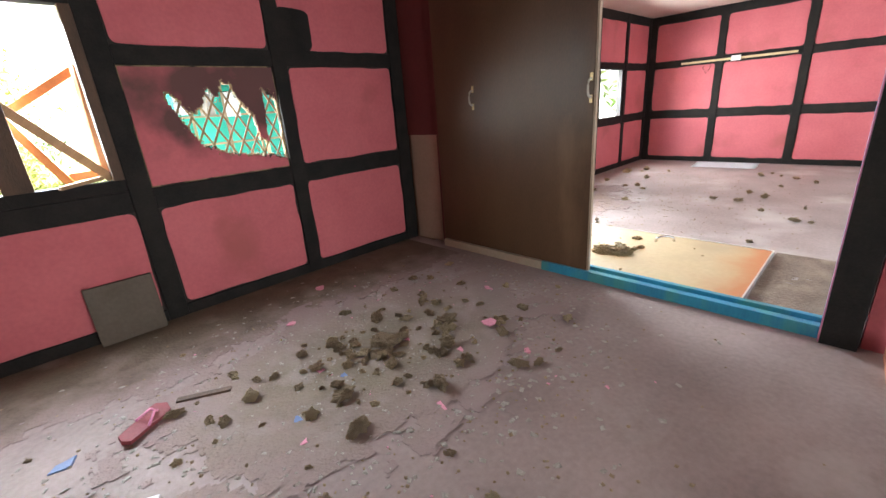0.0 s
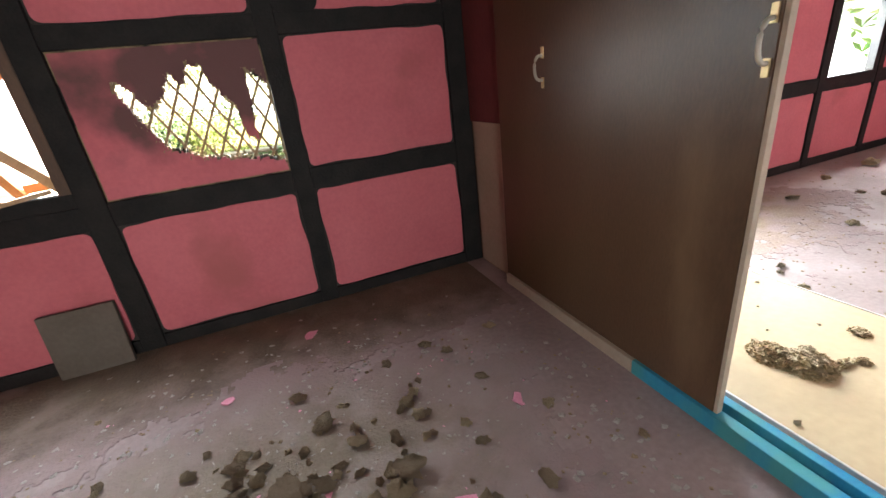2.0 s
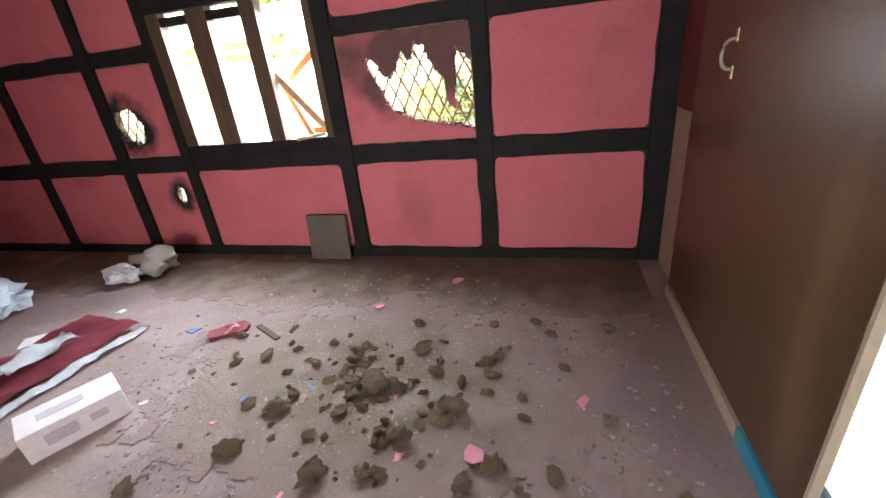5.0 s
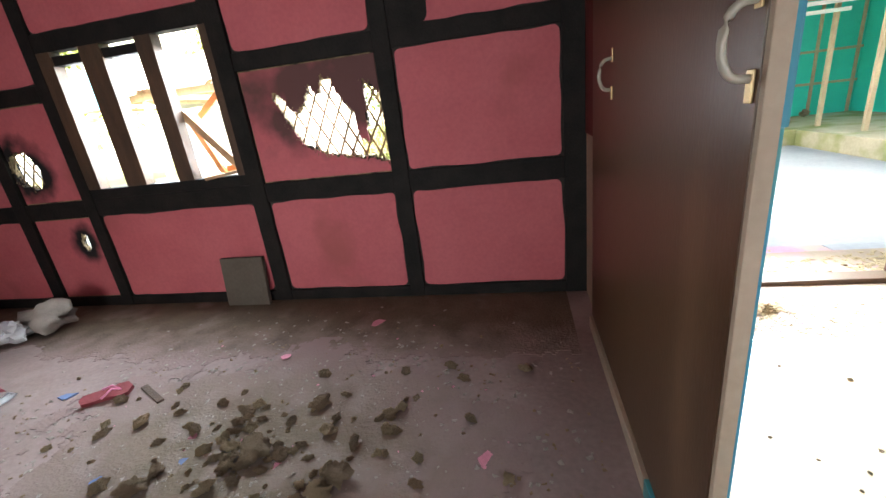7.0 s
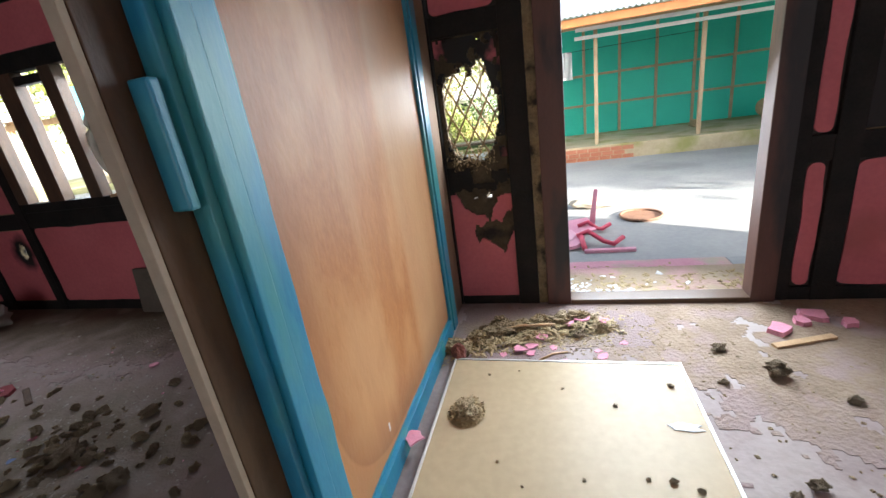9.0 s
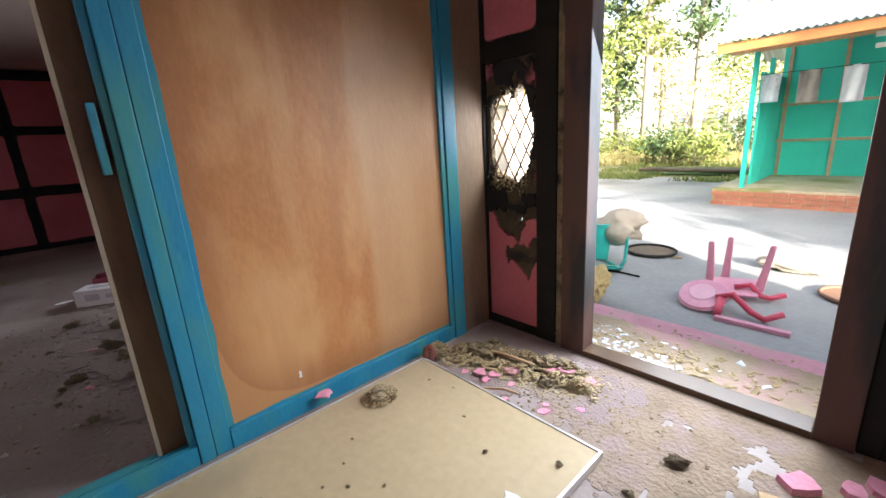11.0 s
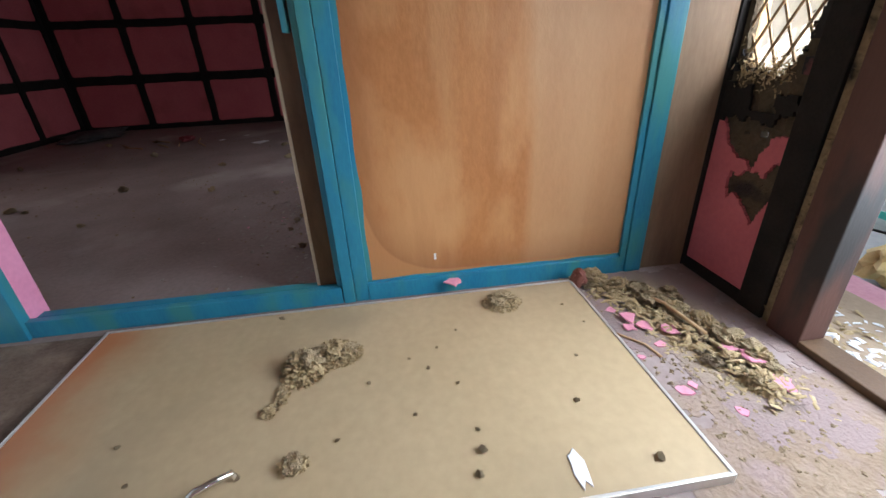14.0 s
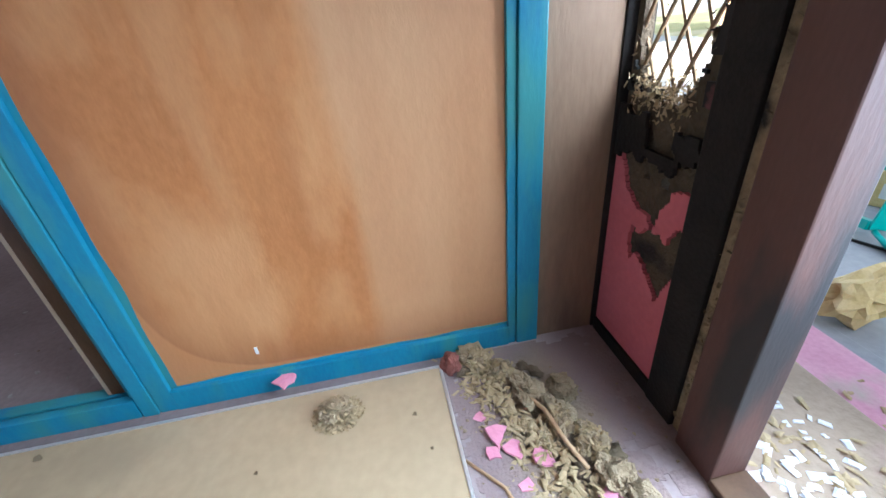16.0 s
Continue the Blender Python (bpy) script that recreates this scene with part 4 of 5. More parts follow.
tagged(part("paper_scrap", chip(0.045, 33, 0.003), PAPER, m=pose(1.13, -1.16, 0.038, 0, 0, 5) @ Matrix.Diagonal((1.6, 0.6, 1, 1))), "white paper scrap on the fallen door", "paper")

part("paint_fleck", box(-0.0139, -0.0125, -1.437, -1.425, 0.19, 0.225), PAPER, partition, "white paint fleck")


def fringe(wall, spots, n, spread, seed, label):
    """Straw ends and mud flakes sticking out round a burnt hole."""
    r = random.Random(seed)
    bm = bmesh.new()
    for _ in range(n):
        u, z = r.choice(spots)
        m = pose(u + r.gauss(0, spread), 0.03 + r.uniform(-0.035, 0.02), z + r.gauss(0, spread), r.uniform(-70, 70), r.uniform(-180, 180), r.uniform(-70, 70))
        a, w = r.uniform(0.004, 0.013), r.uniform(0.002, 0.006)
        bm.faces.new([bm.verts.new(m @ Vector(c)) for c in ((-a, -w, 0), (a, -w * 0.6, 0.002), (a * 0.9, w, 0.003), (-a, w * 0.7, 0))])
    tagged(part("straw_fringe", bm, STRAW if seed % 2 else STRAWBIT, wall, label), kind="stuff")


def between(a, b, n):
    return [(a[0] + (b[0] - a[0]) * k / n, a[1] + (b[1] - a[1]) * k / n) for k in range(n + 1)]


low = [q for a, c in zip(BIG_LOW, BIG_LOW[1:]) for q in between(a, c, 4)]
fringe(wall_north, low, 260, 0.016, 71, "scorched straw at the lip of the hole")
fringe(wall_north, [q for a, c in zip(BIG_TOP, BIG_TOP[1:]) for q in between(a, c, 3)], 120, 0.012, 72, "scorched straw at the lip of the hole")
ring = [q for line in (BAY_LOW, BAY_TOP) for a, c in zip(line, line[1:]) for q in between(a, c, 3)]
fringe(wall_yard, ring, 230, 0.016, 73, "scorched straw at the lip of the hole")
fringe(wall_yard, [(0.57, 0.05 + 0.04 * k) for k in range(40)], 420, 0.014, 77, "crumbs of mud in the joint")
fringe(wall_yard, [(0.06 + 0.013 * k, 1.02 + 0.03 * math.sin(k)) for k in range(20)], 360, 0.026, 74, "clotted straw at the lip of the hole")
fringe(wall_north, [(-4.52 + 0.12 * math.cos(k), 1.24 + 0.14 * math.sin(k)) for k in range(12)], 90, 0.014, 75, "scorched straw at the lip of the hole")


def skim(name, label, x0, x1, y0, y1, mat, bare, z=0.0015):
    """A thin film on the floor, of mud or of mud with painted shade, with a ragged edge."""
    bm = torn(x0, x1, y0, y1, 0, 0.002, bare, 0.018)
    bmesh.ops.transform(bm, matrix=Matrix(((1, 0, 0, 0), (0, 0, 1, 0), (0, 1, 0, z), (0, 0, 0, 1))), verts=bm.verts)
    bmesh.ops.recalc_face_normals(bm, faces=bm.faces)
    return tagged(part(name, bm, mat), label, "mud", kind="stuff")


# brown mud whose colour also carries the shade beside the window wall
MUD_SHADE = surf("mud_with_wall_shade", (0.10, 0.074, 0.048), (0.165, 0.125, 0.085), 5, 0.9, 0.4, 60, stain=(0.2, 0.155, 0.125), sscale=3, sat=0.55)
DUSTFILM = surf("mud_dust", (0.17, 0.135, 0.095), (0.24, 0.195, 0.145), 6, 0.92, 0.3, 70, stain=(0.27, 0.225, 0.19), sscale=4, sat=0.5)


def thin_out(m, cx, cy, rx, ry, d0, d1, worn=(0.265, 0.195, 0.183), twist=0.9):
    """A film worn thin towards its rim, where the cement shows through in blotches."""
    nt, ln = m.node_tree.nodes, m.node_tree.links
    base = nt["Principled BSDF"].inputs["Base Color"]
    col = base.links[0].from_socket
    tc, mp, n = nt.new("ShaderNodeTexCoord"), nt.new("ShaderNodeMapping"), nt.new("ShaderNodeTexNoise")
    mp.inputs["Location"].default_value = (-cx / rx, -cy / ry, 0)
    mp.inputs["Scale"].default_value = (1 / rx, 1 / ry, 0)
    n.inputs["Scale"].default_value, n.inputs["Detail"].default_value, n.inputs["Roughness"].default_value = 5.0, 9, 0.65
    ln.new(tc.outputs["Object"], mp.inputs[0])
    ln.new(tc.outputs["Object"], n.inputs["Vector"])
    d, s, r, x = nt.new("ShaderNodeVectorMath"), nt.new("ShaderNodeMath"), nt.new("ShaderNodeMapRange"), nt.new("ShaderNodeMix")
    d.operation, s.operation, x.data_type = "LENGTH", "MULTIPLY_ADD", "RGBA"
    s.inputs[1].default_value = twist
    r.inputs["From Min"].default_value, r.inputs["From Max"].default_value = d0 + 0.5 * twist, d1 + 0.5 * twist
    ln.new(mp.outputs[0], d.inputs[0])
    ln.new(n.outputs[0], s.inputs[0])
    ln.new(d.outputs["Value"], s.inputs[2])
    ln.new(s.outputs[0], r.inputs[0])
    ln.new(r.outputs[0], x.inputs[0])
    ln.new(col, x.inputs[6])
    x.inputs[7].default_value = (*worn, 1)
    ln.new(x.outputs[2], base)
    return m


thin_out(MUD_SHADE, 0, 0, 100, 1.0, 0.45, 0.95)
thin_out(DUSTFILM, -1.75, -1.55, 1.15, 0.72, 0.35, 1.1)


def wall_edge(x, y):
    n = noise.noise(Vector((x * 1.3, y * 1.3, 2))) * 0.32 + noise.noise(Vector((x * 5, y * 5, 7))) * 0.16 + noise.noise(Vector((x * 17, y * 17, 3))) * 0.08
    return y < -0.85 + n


def heap_edge(x, y):
    d = math.hypot((x + 1.75) / 1.15, (y + 1.55) / 0.72)
    n = noise.noise(Vector((x * 2, y * 2, 5))) * 0.5 + noise.noise(Vector((x * 8, y * 8, 1))) * 0.35 + noise.noise(Vector((x * 22, y * 22, 4))) * 0.15
    return d + n > 1.05


# dark band by the wall: some mud, with shade put into its colour
skim("floor_film", "brown mud and painted shade along the foot of the wall", -6.9, -0.2, -1.5, -0.01, MUD_SHADE, wall_edge)
skim("floor_film", "thin grey-brown mud dust round the clods", -3.1, -0.4, -2.5, -0.6, DUSTFILM, heap_edge, 0.004)


def tread_edge(x, y):
    n = noise.noise(Vector((x * 2, y * 2, 19))) * 0.5 + noise.noise(Vector((x * 7, y * 7, 12))) * 0.35 + noise.noise(Vector((x * 20, y * 20, 6))) * 0.25
    blot = noise.noise(Vector((x * 4.5, y * 4.5, 31))) + 0.5 * noise.noise(Vector((x * 13, y * 13, 33)))
    return math.hypot((x - 1.9) / 1.35, (y + 0.35) / 0.95) + n > 1.0 or blot > 0.52


TREAD = surf("trodden_tan_mud", (0.21, 0.145, 0.095), (0.32, 0.235, 0.165), 6, 0.95, 0.5, 50, stain=(0.30, 0.215, 0.19), sscale=4, sat=0.52)
skim("floor_film", "trodden tan mud inside the doorway", 0.4, 3.6, -1.6, -0.01, thin_out(TREAD, 1.9, -0.35, 1.35, 0.95, 0.5, 1.1), tread_edge, 0.0005)


def door_edge(x, y):
    n = noise.noise(Vector((x * 2, y * 2, 9))) * 0.5 + noise.noise(Vector((x * 9, y * 9, 2))) * 0.4 + noise.noise(Vector((x * 24, y * 24, 6))) * 0.15
    return math.hypot((x - 0.5) / 0.75, (y + 0.38) / 0.3) + n > 0.85


skim("floor_film", "pale straw dust beside the door", 0.02, 1.5, -0.72, -0.01, thin_out(surf("straw_dust", (0.26, 0.2, 0.12), (0.36, 0.28, 0.18), 8, 0.95, 0.4, 80), 0.5, -0.38, 0.75, 0.3, 0.2, 0.8), door_edge, 0.001)
# ---- first room: things on the floor ----
RED = surf("maroon_rubber", (0.22, 0.04, 0.05), (0.3, 0.065, 0.075), 8, 0.6, 0.1, 60)
slip = root("slipper", "maroon rubber flip-flop lying on its side edge", "slipper", m=pose(-2.87, -1.22, 0.0, 18, 0, 36))
bm = bmesh.new()
out = [(-0.13, 0.0), (-0.115, 0.032), (-0.05, 0.036), (0.0, 0.034), (0.06, 0.046), (0.105, 0.042), (0.13, 0.0), (0.105, -0.042), (0.06, -0.046), (0.0, -0.034), (-0.05, -0.036), (-0.115, -0.032)]
lo, hi = [bm.verts.new((x, y, 0.02)) for x, y in out], [bm.verts.new((x, y, 0.042)) for x, y in out]
bm.faces.new(lo[::-1]); bm.faces.new(hi)
for k in range(len(out)):
    bm.faces.new((lo[k], lo[(k + 1) % len(out)], hi[(k + 1) % len(out)], hi[k]))
part("sole", bm, RED, slip)
part("strap", tube([(0.07, 0, 0.04), (0.04, 0.012, 0.075), (-0.02, 0.035, 0.045)], 0.006, 6), PINKTRIM, slip, "pink strap")
part("strap", tube([(0.07, 0, 0.04), (0.04, -0.012, 0.075), (-0.02, -0.035, 0.045)], 0.006, 6), PINKTRIM, slip, "pink strap")
BLUEP = surf("blue_plastic", (0.10, 0.16, 0.36), (0.14, 0.22, 0.45), 6, 0.5, 0.05, 50)
tagged(part("blue_scrap", chip(0.06, 41, 0.006), BLUEP, m=pose(-3.17, -1.22, 0.001, 0, 0, 20) @ Matrix.Diagonal((1, 0.5, 1, 1))), "flat blue plastic scrap on the floor", "scrap")
tagged(part("blue_scrap", chip(0.03, 42, 0.006), BLUEP, m=pose(-2.35, -1.75, 0.001)), "small blue plastic scrap on the floor", "scrap")
tagged(part("blue_scrap", chip(0.025, 43, 0.006), BLUEP, m=pose(-2.02, -1.62, 0.001)), "small blue plastic scrap on the floor", "scrap")

GREYB = surf("grey_fibre_board", (0.10, 0.085, 0.065), (0.15, 0.125, 0.1), 4, 0.85, 0.2, 40)
tagged(part("board_offcut", box(-0.19, 0.19, -0.02, 0.02, 0, 0.40, 0.006), GREYB, m=pose(-2.72, -0.075, 0.003, -7, 0, 0)), "dull grey-brown board leaning on the wall", "board")


def sheet(nu, nv, f):
    bm = bmesh.new()
    g = [[bm.verts.new(f(i / nu, k / nv)) for k in range(nv + 1)] for i in range(nu + 1)]
    for i in range(nu):
        for k in range(nv):
            bm.faces.new((g[i][k], g[i + 1][k], g[i + 1][k + 1], g[i][k + 1])).smooth = True
    bmesh.ops.solidify(bm, geom=bm.faces[:], thickness=0.004)
    return bm


def folds(x, y, s, amp, seed):
    return amp * (0.5 + noise.noise(Vector((x * s, y * s, seed))) * 0.9 + 0.3 * noise.noise(Vector((x * s * 3, y * s * 3, seed))))


CLOTH = surf("maroon_cloth", (0.22, 0.03, 0.05), (0.3, 0.05, 0.07), 9, 0.9, 0.2, 120)
CLOTHW = surf("white_printed_hem", (0.62, 0.64, 0.68), (0.75, 0.77, 0.8), 9, 0.85, 0.2, 60, stain=(0.35, 0.33, 0.34), sscale=14, sat=0.6)
wrap = root("wrap_skirt", "crumpled maroon cloth with a white printed hem", "cloth", m=pose(-3.62, -1.22, 0.006, 0, 0, -96))
part("cloth", sheet(30, 18, lambda a, b: (a * 0.9, 0.09 - 0.55 * b - 0.09, max(0.0, folds(a * 0.9, b * 0.5, 5, 0.05, 3)))), CLOTH, wrap)
part("hem", sheet(30, 5, lambda a, b: (a * 0.92, 0.004 + 0.10 * b, max(0.0, folds(a * 0.9, b * 0.1, 6, 0.035, 7)))), CLOTHW, wrap, "white printed hem")
part("fold", sheet(14, 8, lambda a, b: (0.25 + a * 0.4, -0.42 + 0.22 * b, 0.045 + max(0.0, folds(a, b, 3, 0.04, 9)))), CLOTHW, wrap, "white fold of cloth")

CARD = surf("white_carton", (0.62, 0.58, 0.58), (0.72, 0.68, 0.68), 4, 0.7, 0.05, 40)
PRINT = surf("grey_print", (0.42, 0.38, 0.42), (0.48, 0.44, 0.48), 8, 0.7, 0.03, 50)
ct = root("carton", "white printed cardboard box lying on the floor", "box", m=pose(-3.1, -2.03, 0.0, 0, 0, 62))
part("body", box(-0.2, 0.2, -0.11, 0.11, 0.0, 0.15, 0.004), CARD, ct)
for k, (x0, x1, z0, z1) in enumerate(((-0.12, 0.0, 0.05, 0.11), (0.05, 0.12, 0.06, 0.10))):
    part("print", box(x0, x1, -0.1135, -0.1105, z0, z1), PRINT, ct, "grey printed bar")
part("print", box(-0.12, 0.06, -0.03, 0.03, 0.1505, 0.153), PRINT, ct, "grey printed bar")

bagm = bpy.data.materials.new("clear_plastic")
bagm.use_nodes = True
bb = bagm.node_tree.nodes["Principled BSDF"]
bb.inputs["Base Color"].default_value = (0.75, 0.78, 0.8, 1)
bb.inputs["Roughness"].default_value, bb.inputs["Transmission Weight"].default_value = 0.25, 0.35


def bag(name, label, x, y, rx, ry, rz, mat, seed, cat="bag", z=0.0):
    bm = clod(1, seed, 1.0, 0.55)
    for v in bm.verts:
        v.co = Vector((v.co.x * rx, v.co.y * ry, v.co.z * rz * 0.55))
    for f in bm.faces:
        f.smooth = seed % 2 == 0
    return tagged(part(name, bm, mat, m=pose(x, y, z)), label, cat)


SACK = surf("grey_sacking", (0.30, 0.28, 0.25), (0.4, 0.37, 0.33), 8, 0.9, 0.3, 120)
bag("plastic_bag", "crumpled clear plastic bag on the floor", -4.45, -0.62, 0.15, 0.11, 0.17, bagm, 3)
bag("grey_bag", "slumped grey cloth bag beside the wall", -4.3, -0.42, 0.24, 0.14, 0.2, SACK, 6)
bag("plastic_bag", "pale blue plastic bag on the floor", -5.0, -1.25, 0.16, 0.2, 0.26, surf("pale_blue_plastic", (0.42, 0.52, 0.62), (0.6, 0.66, 0.72), 6, 0.4, 0.1, 30), 7)
tagged(part("paper_scrap", chip(0.16, 51, 0.003), PAPER, m=pose(-4.25, -1.45, 0.002, 0, 0, 20)), "white paper lying on the floor", "paper")
for k, (x, y, r) in enumerate(((-3.4, -2.35, 0.06), (-2.9, -1.85, 0.03), (-4.0, -1.05, 0.04), (-4.9, -3.5, 0.14), (-5.3, -4.2, 0.06), (-5.6, -3.9, 0.05))):
    tagged(part("paper_scrap", chip(r, 60 + k, 0.003), PAPER, m=pose(x, y, 0.002, 0, 0, 40 * k)), "white paper scrap on the dusty floor", "paper", "paper scraps")
bag("rag", "dark crumpled rag in the room corner", -6.2, -6.55, 0.5, 0.35, 0.14, surf("dark_rag", (0.04, 0.035, 0.035), (0.08, 0.07, 0.07), 6, 0.95, 0.4, 60), 4, "rag")
bag("rag", "small red rag on the floor", -5.4, -4.75, 0.16, 0.1, 0.08, RED, 9, "rag")
for k in range(7):
    x, y, a = -5.2 + 0.25 * math.sin(k * 2.3), -5.6 + 0.2 * k, 40 + 25 * math.sin(k)
    tagged(part("stick", tube([(-0.18, 0, 0.008), (0.02, 0.01, 0.012), (0.2, 0, 0.008)], 0.008, 6), WOOD, m=pose(x, y, 0, 0, 0, a)), "broken pale stick on the dusty floor", "stick", "broken sticks")
br = root("step_block", "worn brick block beside the sill", "brick block", m=pose(-0.30, -3.72, 0.0, 0, 0, 3))
part("brick", box(-0.16, 0.16, -0.09, 0.06, 0.0, 0.075, 0.008), BRICK, br)
part("brick", box(-0.15, 0.15, -0.08, 0.05, 0.0755, 0.105, 0.008), STRIP, br, "dusty mortar top")

# ---- second room ----
BATTEN = surf("cream_batten", (0.55, 0.42, 0.22), (0.65, 0.52, 0.3), 6, 0.6, 0.1, 60)
bt = root("wiring_batten", "cream wiring batten with a switch box on the wall rail", "wiring batten", m=pose(6.282, -1.45, 1.79, 0, 0, -90))
part("casing", box(-0.85, 0.85, -0.022, 0.0, -0.018, 0.018, 0.004), BATTEN, bt)
part("switch_box", box(-0.05, 0.09, -0.05, -0.0225, -0.04, 0.045, 0.006), CARD, bt, "small white switch box")
part("wire", tube([(-0.35, -0.03, 0.0), (-0.36, -0.035, -0.12), (-0.42, -0.03, -0.2), (-0.48, -0.035, -0.1), (-0.42, -0.03, -0.02)], 0.004, 5), BLACK, bt, "thin black wire loop")
tagged(part("paper_sheet", sheet(12, 8, lambda a, b: (a * 0.45, b * 0.95, 0.004 + 0.03 * a * a)), PAPER, m=pose(5.62, -2.1, 0.0, 0, 0, 2)), "large white paper sheet on the floor", "paper")

# ---- yard: overturned plastic chairs and bags ----
PLAST = surf("pink_plastic", (0.62, 0.25, 0.36), (0.72, 0.36, 0.46), 3, 0.35, 0.03, 30)
PLASTR = surf("red_plastic", (0.55, 0.05, 0.10), (0.62, 0.08, 0.14), 3, 0.35, 0.03, 30)
TEALP = surf("teal_plastic", (0.02, 0.36, 0.33), (0.03, 0.45, 0.4), 3, 0.35, 0.03, 30)


def plastic_chair(label, main, second, m, group=""):
    ch = root("plastic_chair", label, "chair", group, m=m)
    bm = box(-0.21, 0.21, -0.21, 0.21, 0.40, 0.425, 0.012)
    part("seat", bm, main, ch)
    part("seat_rim", box(-0.22, 0.22, 0.211, 0.235, 0.37, 0.43, 0.008), main, ch)
    bm = bmesh.new()
    bmesh.ops.create_cone(bm, cap_ends=True, segments=32, radius1=0.19, radius2=0.18, depth=0.022)
    bmesh.ops.transform(bm, matrix=pose(0, -0.25, 0.64, 80, 0, 0) @ Matrix.Diagonal((1.05, 1.0, 1, 1)), verts=bm.verts)
    bk = part("backrest", bm, main, ch)
    bm = bmesh.new()
    bmesh.ops.create_cone(bm, cap_ends=True, segments=28, radius1=0.10, radius2=0.095, depth=0.01)
    bmesh.ops.transform(bm, matrix=pose(0, -0.233, 0.64, 80, 0, 0) @ Matrix.Diagonal((1.05, 1.3, 1, 1)), verts=bm.verts)
    part("inset", bm, second, bk, "oval inset of the backrest")
    for sx in (-1, 1):
        for sy in (-1, 1):
            bm = bmesh.new()
            top, bot = (0.19 * sx, 0.19 * sy, 0.40), (0.245 * sx, 0.235 * sy, 0.0)
            for (x, y, z), w in ((top, 0.034), (bot, 0.02)):
                for dx, dy in ((-w, -w), (w, -w), (w, w), (-w, w)):
                    bm.verts.new((x + dx, y + dy, z))
            v = list(bm.verts)
            for f in ((3, 2, 1, 0), (4, 5, 6, 7), (0, 1, 5, 4), (1, 2, 6, 5), (2, 3, 7, 6), (3, 0, 4, 7)):
                bm.faces.new([v[i] for i in f])
            bmesh.ops.recalc_face_normals(bm, faces=bm.faces)
            part("leg", bm, main, ch)
        pts = [(0.23 * sx, 0.20, 0.42), (0.255 * sx, 0.20, 0.56), (0.26 * sx, 0.15, 0.63), (0.26 * sx, 0.0, 0.645), (0.25 * sx, -0.18, 0.66), (0.17 * sx, -0.25, 0.68)]
        bm = tube(pts, 0.02, 8)
        part("armrest", bm, second, ch)
    part("back_post", tube([(-0.17, -0.22, 0.42), (-0.18, -0.25, 0.60)], 0.018, 8), main, ch)
    part("back_post", tube([(0.17, -0.22, 0.42), (0.18, -0.25, 0.60)], 0.018, 8), main, ch)
    return ch


pc = root("plastic_chair", "broken pink plastic armchair lying with its legs upward", "chair", "overturned yard chairs", m=pose(0.93, 2.55, G + 0.012))
part("seat", box(-0.20, 0.20, -0.20, 0.20, 0.06, 0.085, 0.012), PLAST, pc, m=pose(0, 0, 0.0, 6, -4, 10))
for x, y, dx, dy in ((-0.2, -0.02, -0.03, 0.02), (-0.13, 0.22, 0.0, 0.06), (0.19, 0.06, 0.06, 0.05)):
    bm = bmesh.new()
    for z, w, ox, oy in ((0.05, 0.036, 0, 0), (0.50, 0.022, dx, dy)):
        for a, c in ((-w, -w), (w, -w), (w, w), (-w, w)):
            bm.verts.new((x + ox + a, y + oy + c * 0.8, z))
    v = list(bm.verts)
    for f in ((3, 2, 1, 0), (4, 5, 6, 7), (0, 1, 5, 4), (1, 2, 6, 5), (2, 3, 7, 6), (3, 0, 4, 7)):
        bm.faces.new([v[k] for k in f])
    bmesh.ops.bevel(bm, geom=bm.edges[:], offset=0.006, segments=2, affect="EDGES")
    part("leg", bm, PLAST, pc)
bm = bmesh.new()
bmesh.ops.create_cone(bm, cap_ends=True, segments=36, radius1=0.215, radius2=0.20, depth=0.03)
bk = part("backrest", bm, PLAST, pc, m=pose(-0.14, -0.46, 0.10, 14, -10, 20) @ Matrix.Diagonal((0.95, 1.15, 1, 1)))
bm = bmesh.new()
bmesh.ops.create_cone(bm, cap_ends=True, segments=32, radius1=0.12, radius2=0.11, depth=0.012)
part("inset", bm, surf("pale_pink_plastic", (0.72, 0.38, 0.48), (0.78, 0.46, 0.55), 3, 0.4, 0.03, 30), bk, "pale oval inset of the backrest", m=pose(0, 0.01, 0.018))
part("armrest", tube([(0.02, -0.08, 0.10), (0.14, -0.04, 0.13), (0.24, -0.10, 0.06), (0.30, -0.06, 0.04), (0.40, 0.0, 0.08)], 0.026, 8), PLASTR, pc, "red plastic armrest")
part("armrest", tube([(-0.02, -0.52, 0.12), (0.10, -0.48, 0.16), (0.26, -0.56, 0.06), (0.36, -0.60, 0.035), (0.47, -0.53, 0.09)], 0.028, 8), PLASTR, pc, "red plastic armrest")
part("support", tube([(0.02, -0.54, 0.12), (0.05, -0.72, 0.035)], 0.03, 8), PLASTR, pc, "red plastic support")
part("leg", box(0.04, 0.56, -0.78, -0.72, 0.0, 0.04, 0.01), PLAST, pc)
plastic_chair("teal plastic chair tipped on its side", TEALP, TEALP, pose(-0.95, 2.80, G + 0.29, 90, 8, 68), "overturned yard chairs")
YEL = surf("yellow_sack", (0.60, 0.44, 0.16), (0.70, 0.56, 0.29), 8, 0.7, 0.2, 60)
HESS = surf("pale_hessian_sack", (0.46, 0.40, 0.31), (0.58, 0.5, 0.4), 14, 0.95, 0.4, 140)
bag("grain_sack", "pale stuffed sack lying on the teal chair", -0.50, 2.98, 0.40, 0.21, 0.36, HESS, 6, "sack", G + 0.22)
bag("yellow_sack", "crumpled yellow sack beside the step", 0.0, 1.55, 0.16, 0.2, 0.3, YEL, 5, "sack", G + 0.012)
